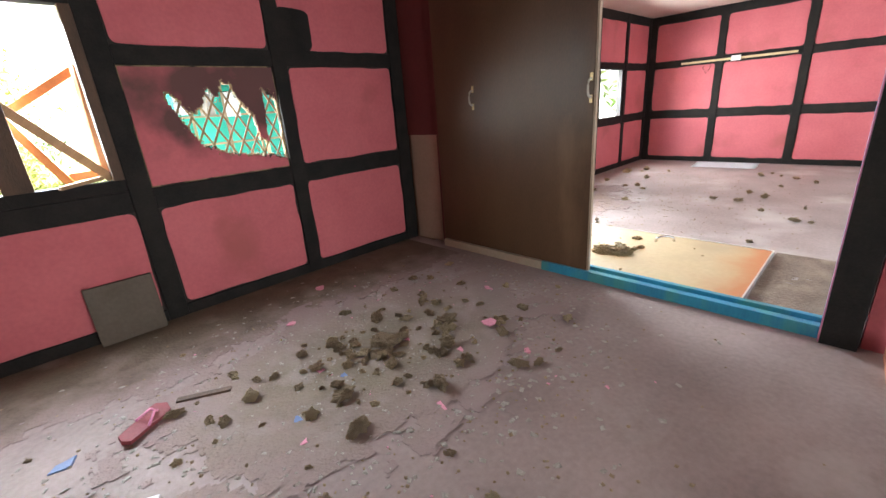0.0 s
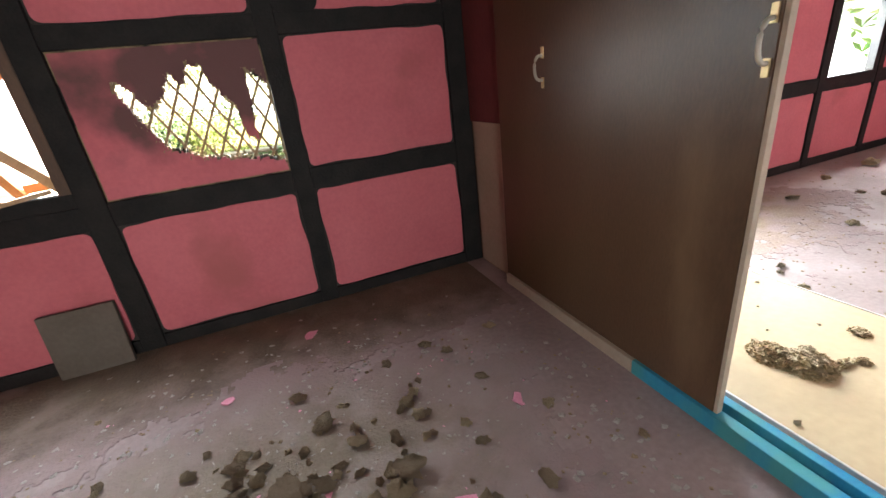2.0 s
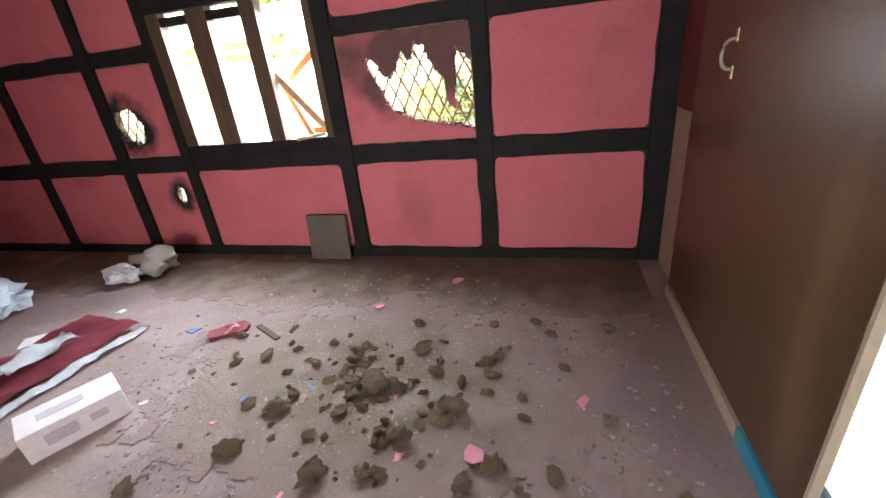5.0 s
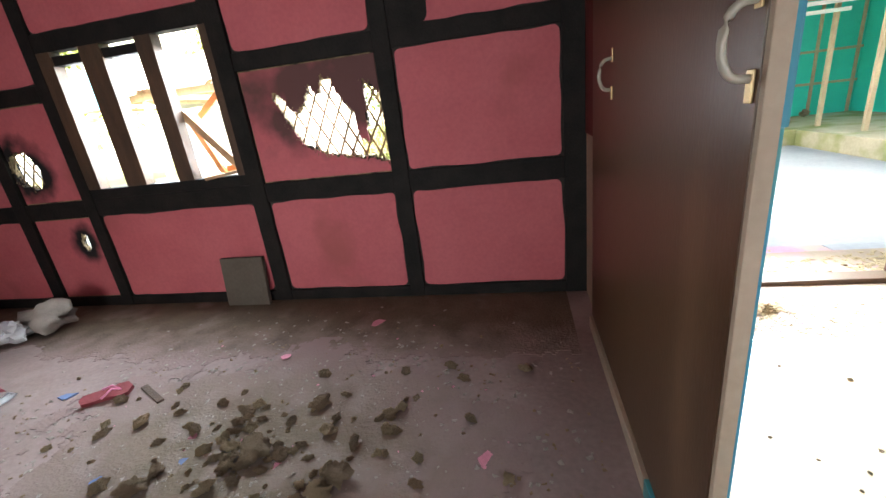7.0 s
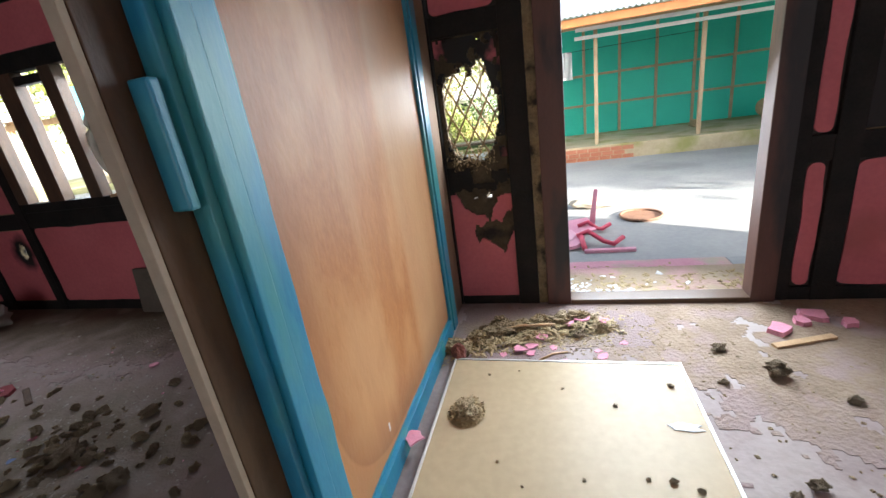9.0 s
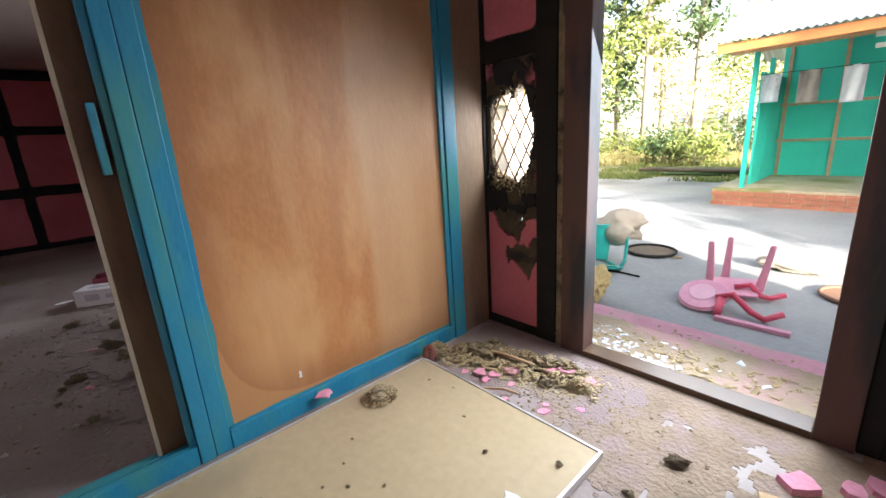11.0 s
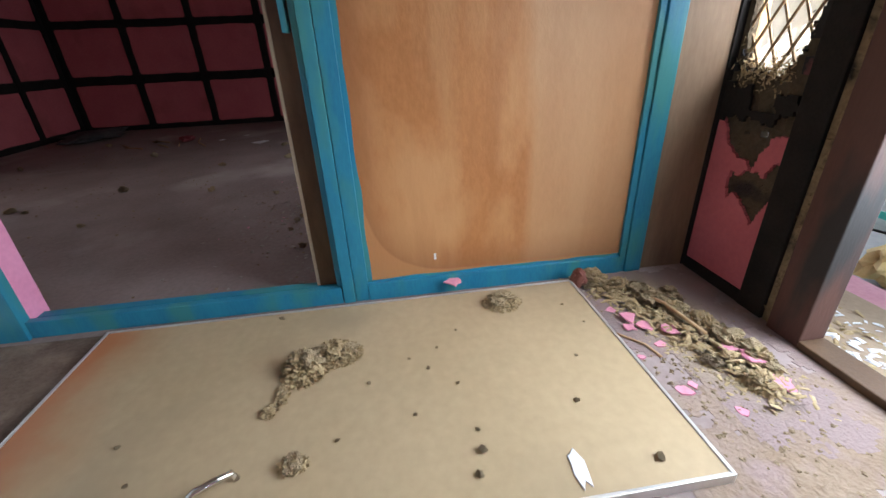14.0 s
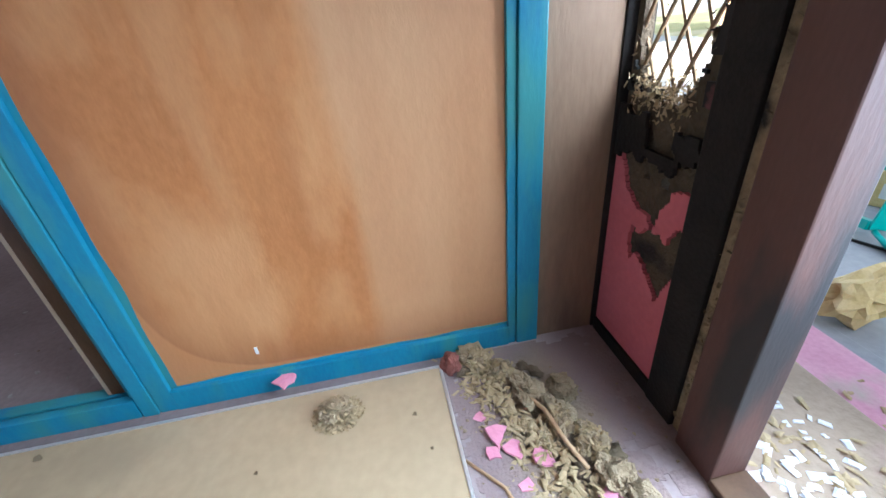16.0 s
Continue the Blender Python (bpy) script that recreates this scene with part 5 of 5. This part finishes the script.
bag("white_bag", "small white plastic bag on the step", 0.2, 1.05, 0.12, 0.1, 0.1, PAPER, 8, "bag", G + 0.03)
bag("grain_sack", "pale sack lying in the yard", 1.22, 3.6, 0.26, 0.13, 0.14, HESS, 10, "sack", G + 0.012)
WICK = surf("dark_wicker", (0.10, 0.075, 0.05), (0.18, 0.14, 0.1), 20, 0.8, 0.5, 120)
RUSTP = surf("rusty_pan", (0.22, 0.11, 0.07), (0.3, 0.17, 0.11), 6, 0.8, 0.3, 60)


def tray(name, label, x, y, r, mat, rim):
    tr = root(name, label, "tray", m=pose(x, y, G + 0.012))
    bm = bmesh.new()
    bmesh.ops.create_cone(bm, cap_ends=True, segments=40, radius1=r * 0.94, radius2=r * 0.97, depth=0.02)
    bmesh.ops.translate(bm, verts=bm.verts, vec=(0, 0, 0.01))
    part("bottom", bm, mat, tr)
    ring = [(math.cos(k * math.tau / 40) * r, math.sin(k * math.tau / 40) * r, 0.03) for k in range(41)]
    part("rim", tube(ring, 0.018, 6), rim, tr)


tray("winnowing_tray", "round dark woven tray in the yard", -0.25, 3.55, 0.30, WICK, BLACK)
tray("round_pan", "round rusty brown pan in the yard", 1.77, 3.02, 0.25, RUSTP, RUSTP)
scatter("straw_on_step", "straw and plaster bits on the veranda step", "litter", cloud(330, 1.0, 0.34, 0.6, 0.14, z=-0.053, seed=20, lim=(-0.5, 3.1, 0.1, 0.58)), STRAWBIT, 0.012, 21, 2.4, 0.3)
scatter("plaster_bits", "white plaster bits on the veranda step", "litter", cloud(85, 0.85, 0.30, 0.2, 0.14, z=-0.053, seed=22, lim=(-0.5, 2.0, 0.1, 0.58)), PAPER, 0.016, 23, 1.6, 0.3)
scatter("step_bits", "litter on the pink step", "litter", cloud(120, 1.0, 0.8, 0.6, 0.1, z=-0.149, seed=24, lim=(-0.5, 3.1, 0.62, 0.97)), STRAWBIT, 0.01, 25, 2, 0.3)

can = root("jerrycan", "yellow plastic jerrycan with a white label", "jerrycan", m=pose(-1.02, 3.12, G + 0.012, 0, 0, 20))
part("body", box(-0.12, 0.12, -0.08, 0.08, 0.0, 0.30, 0.03), YEL, can)
part("neck", tube([(0.06, 0, 0.29), (0.06, 0, 0.345)], 0.028, 12), YEL, can)
part("label", box(-0.06, 0.06, -0.0835, -0.0805, 0.08, 0.2), PAPER, can, "white paper label")
tagged(part("cable", tube([(-0.75, 2.35, 0), (-0.45, 2.42, 0.012), (-0.2, 2.5, 0.004), (0.05, 2.47, 0.006)], 0.011, 6), BLACK, m=pose(0, 0, G + 0.02)), "black cable end lying on the cement", "cable")
tagged(part("straw_bunch", bar((-0.04, 0, 0.01), (0.08, 0.03, 0.02), 0.02, 0.015), STRAWBIT, m=pose(0.10, 3.42, G + 0.012)), "yellow straw bunch beside the tray", "straw")

# ---- teal building across the yard ----
WALLWASH = surf("whitewash", (0.68, 0.67, 0.64), (0.78, 0.77, 0.74), 3, 0.8, 0.1, 40)
nb = root("teal_house", "open teal building with a brick plinth and white tin roof", "house")
PLT = surf("plinth_earth", (0.38, 0.32, 0.21), (0.50, 0.42, 0.29), 2, 0.9, 0.2, 20, stain=(0.25, 0.25, 0.09), sscale=1.2, sat=0.5)
part("plinth", box(-0.72, 9, 7.78, 12.4, G, -0.02, 0.01), PLT, nb, "earth plinth")
part("plinth", box(5.5, 9, 2.3, 7.78, G, -0.02, 0.01), PLT, nb, "earth plinth")
part("wall", box(-0.3, 9, 10.6, 10.7, -0.02, 2.85), TEAL, nb)
# wing wall stretched and raised out of view to shade yard and back wall
part("wall", box(8.3, 8.4, 2.4, 10.6, -0.02, 3.4), TEAL, nb)
part("wall", box(-0.3, -0.25, 8.6, 10.6, -0.02, 2.2), TEAL, nb)
for k in range(10):
    part("batten", box(-0.2 + k * 0.93, -0.13 + k * 0.93, 10.56, 10.598, -0.02, 2.85, 0.004), surf("batten_wood", (0.36, 0.26, 0.16), (0.45, 0.34, 0.22), 5, 0.8, 0.2, 40) if k == 0 else bpy.data.materials["batten_wood"], nb)
for z in (0.75, 1.55):
    part("batten", box(-0.25, 8.3, 10.55, 10.59, z, z + 0.06, 0.004), bpy.data.materials["batten_wood"], nb)
# unseen gable infill, added to keep the sun off the back wall
bm = bmesh.new()
bm.faces.new([bm.verts.new(p) for p in ((8.35, 7.25, 2.6), (8.35, 11.4, 2.6), (8.35, 9.3, 3.55))])
bmesh.ops.solidify(bm, geom=bm.faces[:], thickness=0.05)
part("gable", bm, TEAL, nb)
for x, y in ((-0.28, 8.05), (1.75, 8.05), (3.9, 8.05), (6.06, 8.05), (6.06, 6.7), (-0.28, 9.4)):
    part("veranda_post", box(x - 0.04, x + 0.04, y - 0.04, y + 0.04, -0.02, 2.52, 0.006), TEAL if x < 0 else bpy.data.materials["batten_wood"], nb)
part("fascia", box(-0.72, 6.4, 7.18, 7.22, 2.48, 2.64, 0.004), ORANGE, nb, "orange fascia board")
part("beam", box(-0.7, 6.4, 8.0, 8.1, 2.52, 2.62, 0.004), WOOD, nb)
for y, z in ((7.9, 2.27), (7.55, 2.40)):
    part("pole", bar((1.3, y, z + 0.05), (6.2, y, z), 0.07, 0.06), WALLWASH, nb, "whitewashed pole")


def tin_roof(x0, x1, ya, za, yb, zb, wave=0.11, amp=0.016):
    """Corrugated sheets from the eave (ya, za) to the ridge (yb, zb); the waves run along the slope."""
    bm = bmesh.new()
    n = int((x1 - x0) / wave * 6)
    rows = []
    for i in range(n + 1):
        x = x0 + (x1 - x0) * i / n
        w = amp * math.sin(i / 6 * math.tau)
        rows.append((bm.verts.new((x, ya, za + w)), bm.verts.new((x, yb, zb + w))))
    for a, b in zip(rows, rows[1:]):
        bm.faces.new((a[0], b[0], b[1], a[1])).smooth = True
    return bm


part("roof_sheet", tin_roof(-0.82, 9.2, 7.1, 2.66, 9.3, 3.6), TIN, nb, "white corrugated tin roof")
part("roof_sheet", tin_roof(-0.82, 9.2, 11.5, 2.66, 9.3, 3.6), TIN, nb, "white corrugated tin roof")
# wing roof carried out of view along the stretched wall, blocking low sun
bm = bmesh.new()
v = [bm.verts.new(p) for p in ((5.1, 2.4, 2.5), (9.4, 2.4, 3.75), (9.4, 7.1, 3.75), (5.1, 7.1, 2.5))]
bm.faces.new(v)
bmesh.ops.solidify(bm, geom=bm.faces[:], thickness=0.03)
part("wing_roof", bm, TIN, nb)
# plinth bricks, in courses along the front
brick_mesh = None
for course in range(3):
    x = -0.72 + (0.06 if course % 2 else 0)
    while x < 2.3:
        ob = part("brick", box(0, 0.235, 0, 0.03, 0, 0.088, 0.006), BRICK, nb) if brick_mesh is None else new("brick", brick_mesh)
        brick_mesh = ob.data
        ob.parent = nb
        ob.matrix_basis = pose(x, 7.752 + rnd.uniform(-0.004, 0.004), G + 0.008 + course * 0.098)
        x += 0.25
for k, (x, w, h, mt) in enumerate(((-0.2, 0.3, 0.5, CLOTHW), (0.35, 0.32, 0.55, SACK), (0.95, 0.3, 0.6, PAPER))):
    tagged(part("hanging_cloth", sheet(10, 10, lambda a, b: (a * w, 0.05 * math.sin(a * 9 + b * 2), -b * h)), mt, m=pose(x, 8.2, 2.1)), "pale cloth hung up to dry under the roof", "cloth", "hanging clothes")
tagged(part("clothes_line", tube([(-0.28, 8.2, 2.12), (1.2, 8.2, 2.09), (3.9, 8.2, 2.12)], 0.006, 5), BLACK), "thin clothes line between veranda posts", "clothes line")
tagged(part("bucket_bag", clod(0.22, 7, 1.2, 0.2), CLODP, m=pose(5.9, 9.6, -0.02)), "brown sack standing on the veranda", "sack")
for k, (x, y) in enumerate(((4.2, 9.4), (6.0, 9.6), (7.0, 10.2))):
    drop_clod(x, y, 0.12, -0.02, None, "reddish lump on the veranda floor", "lumps on the veranda")

# ---- shed seen past the window ----
sh = root("open_shed", "open timber shed with white walls and tin roof", "shed")
WALLW = surf("bright_plaster", (0.66, 0.63, 0.58), (0.76, 0.73, 0.68), 1.5, 0.8, 0.1, 20)
part("east_wall", box(-6.6, -6.5, 8.4, 13.0, G, 2.45), WALLW, sh, "pale plastered wall")
part("north_wall", box(-14, -6.6, 12.9, 13.0, G, 2.45), WALLW, sh, "pale plastered wall")
part("floor_slab", box(-14, -6.5, 6.2, 13.0, G, G + 0.06), WALLW, sh, "pale floor slab")
for x in (-14, -11.6, -9.2, -6.8):
    part("post", box(x - 0.06, x + 0.06, 6.3, 6.42, G + 0.06, 2.5, 0.006), WOOD, sh)
    part("tie_beam", box(x - 0.05, x + 0.05, 6.3, 13.0, 2.45, 2.57, 0.005), WOOD, sh)
    part("king_post", box(x - 0.04, x + 0.04, 9.6, 9.7, 2.57, 3.5, 0.005), WOOD, sh)
    ln = math.hypot(3.4, 1.1)
    part("rafter", box(-0.04, 0.04, 0, ln, -0.05, 0.05, 0.005), WOOD, sh, m=pose(x, 6.2, 2.55, math.degrees(math.atan2(1.1, 3.4)), 0, 0))
    part("strut", box(-0.03, 0.03, 0, 1.2, -0.04, 0.04, 0.005), WOOD, sh, m=pose(x, 8.4, 2.55, 35, 0, 0))
part("front_beam", box(-14.1, -6.7, 6.28, 6.44, 2.3, 2.45, 0.005), WOOD, sh)
part("rail_beam", box(-14.1, -6.7, 6.3, 6.4, 1.9, 1.98, 0.005), WALLW, sh)
part("roof_sheet", tin_roof(-14.4, -6.2, 5.9, 2.5, 9.65, 3.7), TIN, sh, "tin roof sheet")
part("roof_sheet", tin_roof(-14.4, -6.2, 13.4, 2.5, 9.65, 3.7), TIN, sh, "tin roof sheet")
part("tarpaulin", box(-11.2, -9.1, 5.80, 5.82, 2.2, 3.0), surf("blue_tarpaulin", (0.10, 0.33, 0.42), (0.15, 0.42, 0.52), 2, 0.5, 0.2, 20), sh, "blue tarpaulin strip")
# ---- trees, bushes, hills ----
BARK = surf("pale_bark", (0.26, 0.22, 0.17), (0.36, 0.31, 0.24), 4, 0.9, 0.5, 30, stretch=(3, 3, 0.6))
LEAF = surf("leaf_green", (0.12, 0.16, 0.035), (0.24, 0.27, 0.06), 0.8, 0.6, 0.0, 20)
LEAFD = surf("leaf_dark", (0.045, 0.085, 0.03), (0.09, 0.14, 0.045), 0.8, 0.6, 0.0, 20)
LEAFY = surf("leaf_dry", (0.26, 0.22, 0.08), (0.36, 0.30, 0.12), 0.8, 0.7, 0.0, 20)


def leaves(spots, size, seed):
    r = random.Random(seed)
    verts, faces = [], []
    for p in spots:
        m = pose(*p, r.uniform(-60, 60), r.uniform(-60, 60), r.uniform(0, 360))
        s = size * r.uniform(0.6, 1.3)
        k = len(verts)
        verts += [m @ Vector(c) for c in ((-s, 0, 0), (0, -s * 0.45, s * 0.12), (s, 0, 0), (0, s * 0.45, s * 0.12))]
        faces.append((k, k + 1, k + 2, k + 3))
    return verts, faces


def mesh_part(name, verts, faces, mat, parent, label=""):
    me = bpy.data.meshes.new(name)
    me.from_pydata(verts, [], faces)
    me.materials.append(mat)
    ob = new(name, me)
    ob.parent = parent
    return tagged(ob, label)


def tree(x, y, h, spread, first, seed, mat, label, n=1500, size=0.16, z0=G):
    r = random.Random(seed)
    t = root("tree", label, "tree", "trees behind the yard", m=pose(x, y, z0))
    bend = [(0.25 * math.sin(k * 0.9 + seed) * k / 6, 0.2 * math.cos(k * 1.3 + seed) * k / 6, h * k / 6) for k in range(7)]
    part("trunk", tube(bend, 0.1, 10, taper=[h * 0.022 * (1 - 0.13 * k) + 0.02 for k in range(7)]), BARK, t)
    spots = []
    for k in range(16):
        f = first + (1 - first) * k / 16
        i = min(5, int(f * 6))
        base = Vector(bend[i]).lerp(Vector(bend[i + 1]), f * 6 - i)
        a = k * 2.4 + r.uniform(-0.4, 0.4)
        ln = spread * (1.1 - 0.75 * (f - first) / (1 - first)) * r.uniform(0.6, 1.15)
        tip = base + Vector((math.cos(a) * ln, math.sin(a) * ln, ln * r.uniform(0.1, 0.6)))
        part("limb", tube([base, base.lerp(tip, 0.5) + Vector((0, 0, 0.08 * ln)), tip], 0.03, 5, taper=[h * 0.006 + 0.01, h * 0.004 + 0.006, 0.008]), BARK, t)
        for _ in range(n // 16):
            c = base.lerp(tip, r.uniform(0.35, 1.1))
            g = ln * 0.28 + 0.15
            spots.append((c.x + r.gauss(0, g), c.y + r.gauss(0, g), c.z + r.gauss(0, g * 0.7)))
    mesh_part("crown", *leaves(spots, size, seed), mat, t)
    return t


tree(-9.2, 25, 14, 1.0, 0.40, 1, LEAF, "tall slim tree with a lopped pale trunk", 2200)
tree(-6.4, 25, 14, 1.1, 0.36, 2, LEAFD, "tall slim tree with a narrow leafy crown", 2400)
tree(-11.9, 27, 11, 1.5, 0.22, 3, LEAFD, "dark cone-shaped tree behind the yard", 3600)
tree(-10.8, 17.5, 9, 2.8, 0.2, 4, LEAF, "broad sunlit leafy tree behind the shed", 6000, 0.17)
tree(-15.5, 22, 10, 3.0, 0.2, 14, LEAF, "broad sunlit leafy tree", 3600, 0.2)
tree(-19, 26, 11, 3.2, 0.2, 5, LEAF, "broad sunlit leafy tree", 3000, 0.22)
tree(-4.0, 30, 9, 2.0, 0.3, 6, LEAF, "bushy tree behind the teal house", 1800)
tree(-12.5, 36, 9, 2.6, 0.25, 7, LEAFY, "thin yellowing tree in the distance", 1800)
tree(-8.0, 38, 8, 2.6, 0.2, 8, LEAF, "leafy tree in the distance", 1800)
tree(-4.6, 18, 3.4, 1.5, 0.25, 9, LEAFY, "bare-branched small tree beside the teal house", 220, 0.12)
tree(-24, 16, 10, 3.0, 0.2, 10, LEAF, "broad sunlit leafy tree", 3000, 0.22)
tree(10, 30, 9, 3.0, 0.3, 12, LEAF, "leafy tree behind the teal house", 2000, 0.22)


def bush(x, y, r, h, seed, mat, n=900):
    rr = random.Random(seed)
    b = root("bush", "dense green bush at the edge of the yard", "bush", "bushes behind the yard", m=pose(x, y, G))
    spots = []
    for k in range(9):
        a = k * 2.4
        tip = Vector((math.cos(a) * r * rr.uniform(0.3, 0.8), math.sin(a) * r * rr.uniform(0.3, 0.8), h * rr.uniform(0.5, 0.9)))
        part("stem", tube([(0, 0, 0), tip * 0.5 + Vector((0, 0, 0.1)), tip], 0.02, 5, taper=[0.03, 0.018, 0.008]), BARK, b)
        for _ in range(n // 9):
            g = r * 0.22
            q = tip * rr.uniform(0.5, 1.05)
            spots.append((q.x + rr.gauss(0, g), q.y + rr.gauss(0, g), max(0.05, q.z + rr.gauss(0, g))))
    mesh_part("foliage", *leaves(spots, 0.11, seed), mat, b)


for k, (x, y, r, h) in enumerate(((-5.0, 17.0, 1.3, 1.6), (-3.6, 16.4, 1.2, 1.3), (-7.6, 21.5, 1.0, 1.0), (-3.0, 21, 1.6, 2.0), (-7.0, 26, 1.8, 1.8), (-11.5, 26, 1.8, 1.6))):
    bush(x, y, r, h, 30 + k, LEAF if k % 3 else LEAFD)
# out-of-view tree, added so that its shadow covers the far yard
tree(13.2, 0.5, 7.5, 1.8, 0.06, 21, LEAF, "unseen leafy tree added to shade the yard", 8000, 0.2)


def blades(x0, x1, y0, y1, n, h, seed):
    r = random.Random(seed)
    verts, faces = [], []
    for _ in range(n):
        x, y = r.uniform(x0, x1), r.uniform(y0, y1)
        if noise.noise(Vector((x * 0.5, y * 0.5, seed))) < -0.12:
            continue
        a, s = r.uniform(0, math.tau), h * r.uniform(0.4, 1.2)
        dx, dy = math.cos(a) * 0.03, math.sin(a) * 0.03
        k = len(verts)
        verts += [(x - dx, y - dy, G), (x + dx, y + dy, G), (x + r.gauss(0, s * 0.4), y + r.gauss(0, s * 0.4), G + s)]
        faces.append((k, k + 1, k + 2))
    return verts, faces


for nm, lb, args, mt in (("grass", "green grass at the edge of the yard", (-7.5, -0.8, 11.5, 18, 9000, 0.16, 5), LEAF), ("dry_grass", "dry yellow grass behind the yard", (-16, -2, 16, 30, 12000, 0.4, 6), LEAFY)):
    g = mesh_part(nm, *blades(*args), mt, None)
    tagged(g, lb, "grass", kind="stuff")

TURF = surf("turf", (0.16, 0.17, 0.06), (0.30, 0.27, 0.11), 0.5, 0.95, 0.4, 8, stain=(0.38, 0.33, 0.2), sscale=0.25, sat=0.52)
bm = bmesh.new()
bmesh.ops.create_grid(bm, x_segments=40, y_segments=40, size=1)
for v in bm.verts:
    e = 1 - max(abs(v.co.x), abs(v.co.y))
    x, y = v.co.x * 30 - 8, v.co.y * 22 + 34.5
    v.co = Vector((x + noise.noise(Vector((x, y, 0))) * 0.8, y + noise.noise(Vector((y, x, 4))) * 0.8, G + 0.004 + min(0.03, e * 0.2) + 0.02 * noise.noise(Vector((x * 0.5, y * 0.5, 1)))))
tagged(part("field", bm, TURF), "rough grassy field behind the yard", "field", kind="structure")

for k in range(9):
    tagged(part("log", tube([(-1.6, 0, 0), (0, 0.02, 0.01), (1.6, 0, 0)], 0.06, 8), WICK if k % 3 else LEAFD, m=pose(-2.7 + rnd.uniform(-0.2, 0.2), 13.0 + (k % 5) * 0.14, G + 0.07 + (k // 5) * 0.12, 0, 0, rnd.uniform(-4, 4))), "long dark pole stacked on the grass", "pole", "stack of poles")
fh = root("far_house", "distant low house with a pale roof", "house", m=pose(-9.5, 42, G))
part("wall", box(-4, 4, 0, 5, 0, 1.9), WALLW, fh)
bm = bmesh.new()
for pts in (((-4.6, -0.6, 1.8), (4.6, -0.6, 1.8), (4.6, 2.5, 3.0), (-4.6, 2.5, 3.0)), ((-4.6, 5.6, 1.8), (4.6, 5.6, 1.8), (4.6, 2.5, 3.0), (-4.6, 2.5, 3.0))):
    bm.faces.new([bm.verts.new(p) for p in pts])
bmesh.ops.solidify(bm, geom=bm.faces[:], thickness=0.05)
part("roof", bm, TIN, fh)
part("window", box(-2.5, -1.5, -0.02, 0.0, 0.8, 1.5), BLACK, fh)
part("window", box(1.2, 2.2, -0.02, 0.0, 0.8, 1.5), BLACK, fh)

HILL = surf("hazy_hill", (0.33, 0.36, 0.27), (0.46, 0.47, 0.37), 0.05, 1.0, 0.0, 0.6, stain=(0.27, 0.31, 0.22), sscale=0.08, sat=0.5)
bm = bmesh.new()
rows = []
for i in range(101):
    a = radians(-120 + 2.4 * i)
    col = []
    for d, f in ((110, 0), (150, 0.35), (200, 0.75), (250, 1.0), (300, 0.6)):
        hgt = (52 + 20 * noise.noise(Vector((a * 2.2, 0.3, 0))) + 8 * noise.noise(Vector((a * 7, d * 0.01, 2)))) * f
        col.append(bm.verts.new((math.sin(a) * d, math.cos(a) * d, G - 1 + hgt)))
    rows.append(col)
for a, b in zip(rows, rows[1:]):
    for k in range(4):
        bm.faces.new((a[k], b[k], b[k + 1], a[k + 1])).smooth = True
tagged(part("hills", bm, HILL), "hazy wooded hills behind the valley", "hill", kind="structure")


def strip_edge(x, y):
    n = noise.noise(Vector((x * 2, y * 2, 41))) * 0.5 + noise.noise(Vector((x * 8, y * 8, 43))) * 0.4 + noise.noise(Vector((x * 21, y * 21, 47))) * 0.25
    return n > 0.62


skim("floor_film", "dark trodden mud along the foot of the white wall", 0.06, 1.3, -3.55, -3.02, surf("dark_trodden_mud", (0.11, 0.07, 0.047), (0.21, 0.145, 0.105), 5, 0.95, 0.5, 45, stain=(0.24, 0.175, 0.13), sscale=4, sat=0.55), strip_edge, 0.001)
scatter("straw_on_step", "straw heap at the end of the veranda step", "litter", cloud(260, 2.15, 0.38, 0.2, 0.1, z=-0.053, seed=26, lim=(1.7, 3.1, 0.1, 0.66)), STRAWBIT, 0.012, 27, 2.6, 0.4)


def grime_gone(u, z):
    n = noise.noise(Vector((u * 3, 51, z * 3))) * 0.07 + noise.noise(Vector((u * 11, 53, z * 11))) * 0.04 + noise.noise(Vector((u * 30, 57, z * 30))) * 0.02
    return z > 0.07 + n


part("grime", torn(0.04, 3.0, 0.0, 0.2, -3.5595, -3.5585, grime_gone, 0.006), surf("wall_foot_grime", (0.11, 0.095, 0.08), (0.33, 0.31, 0.29), 7, 0.95, 0.3, 50), shell, "dark grime along the wall foot")
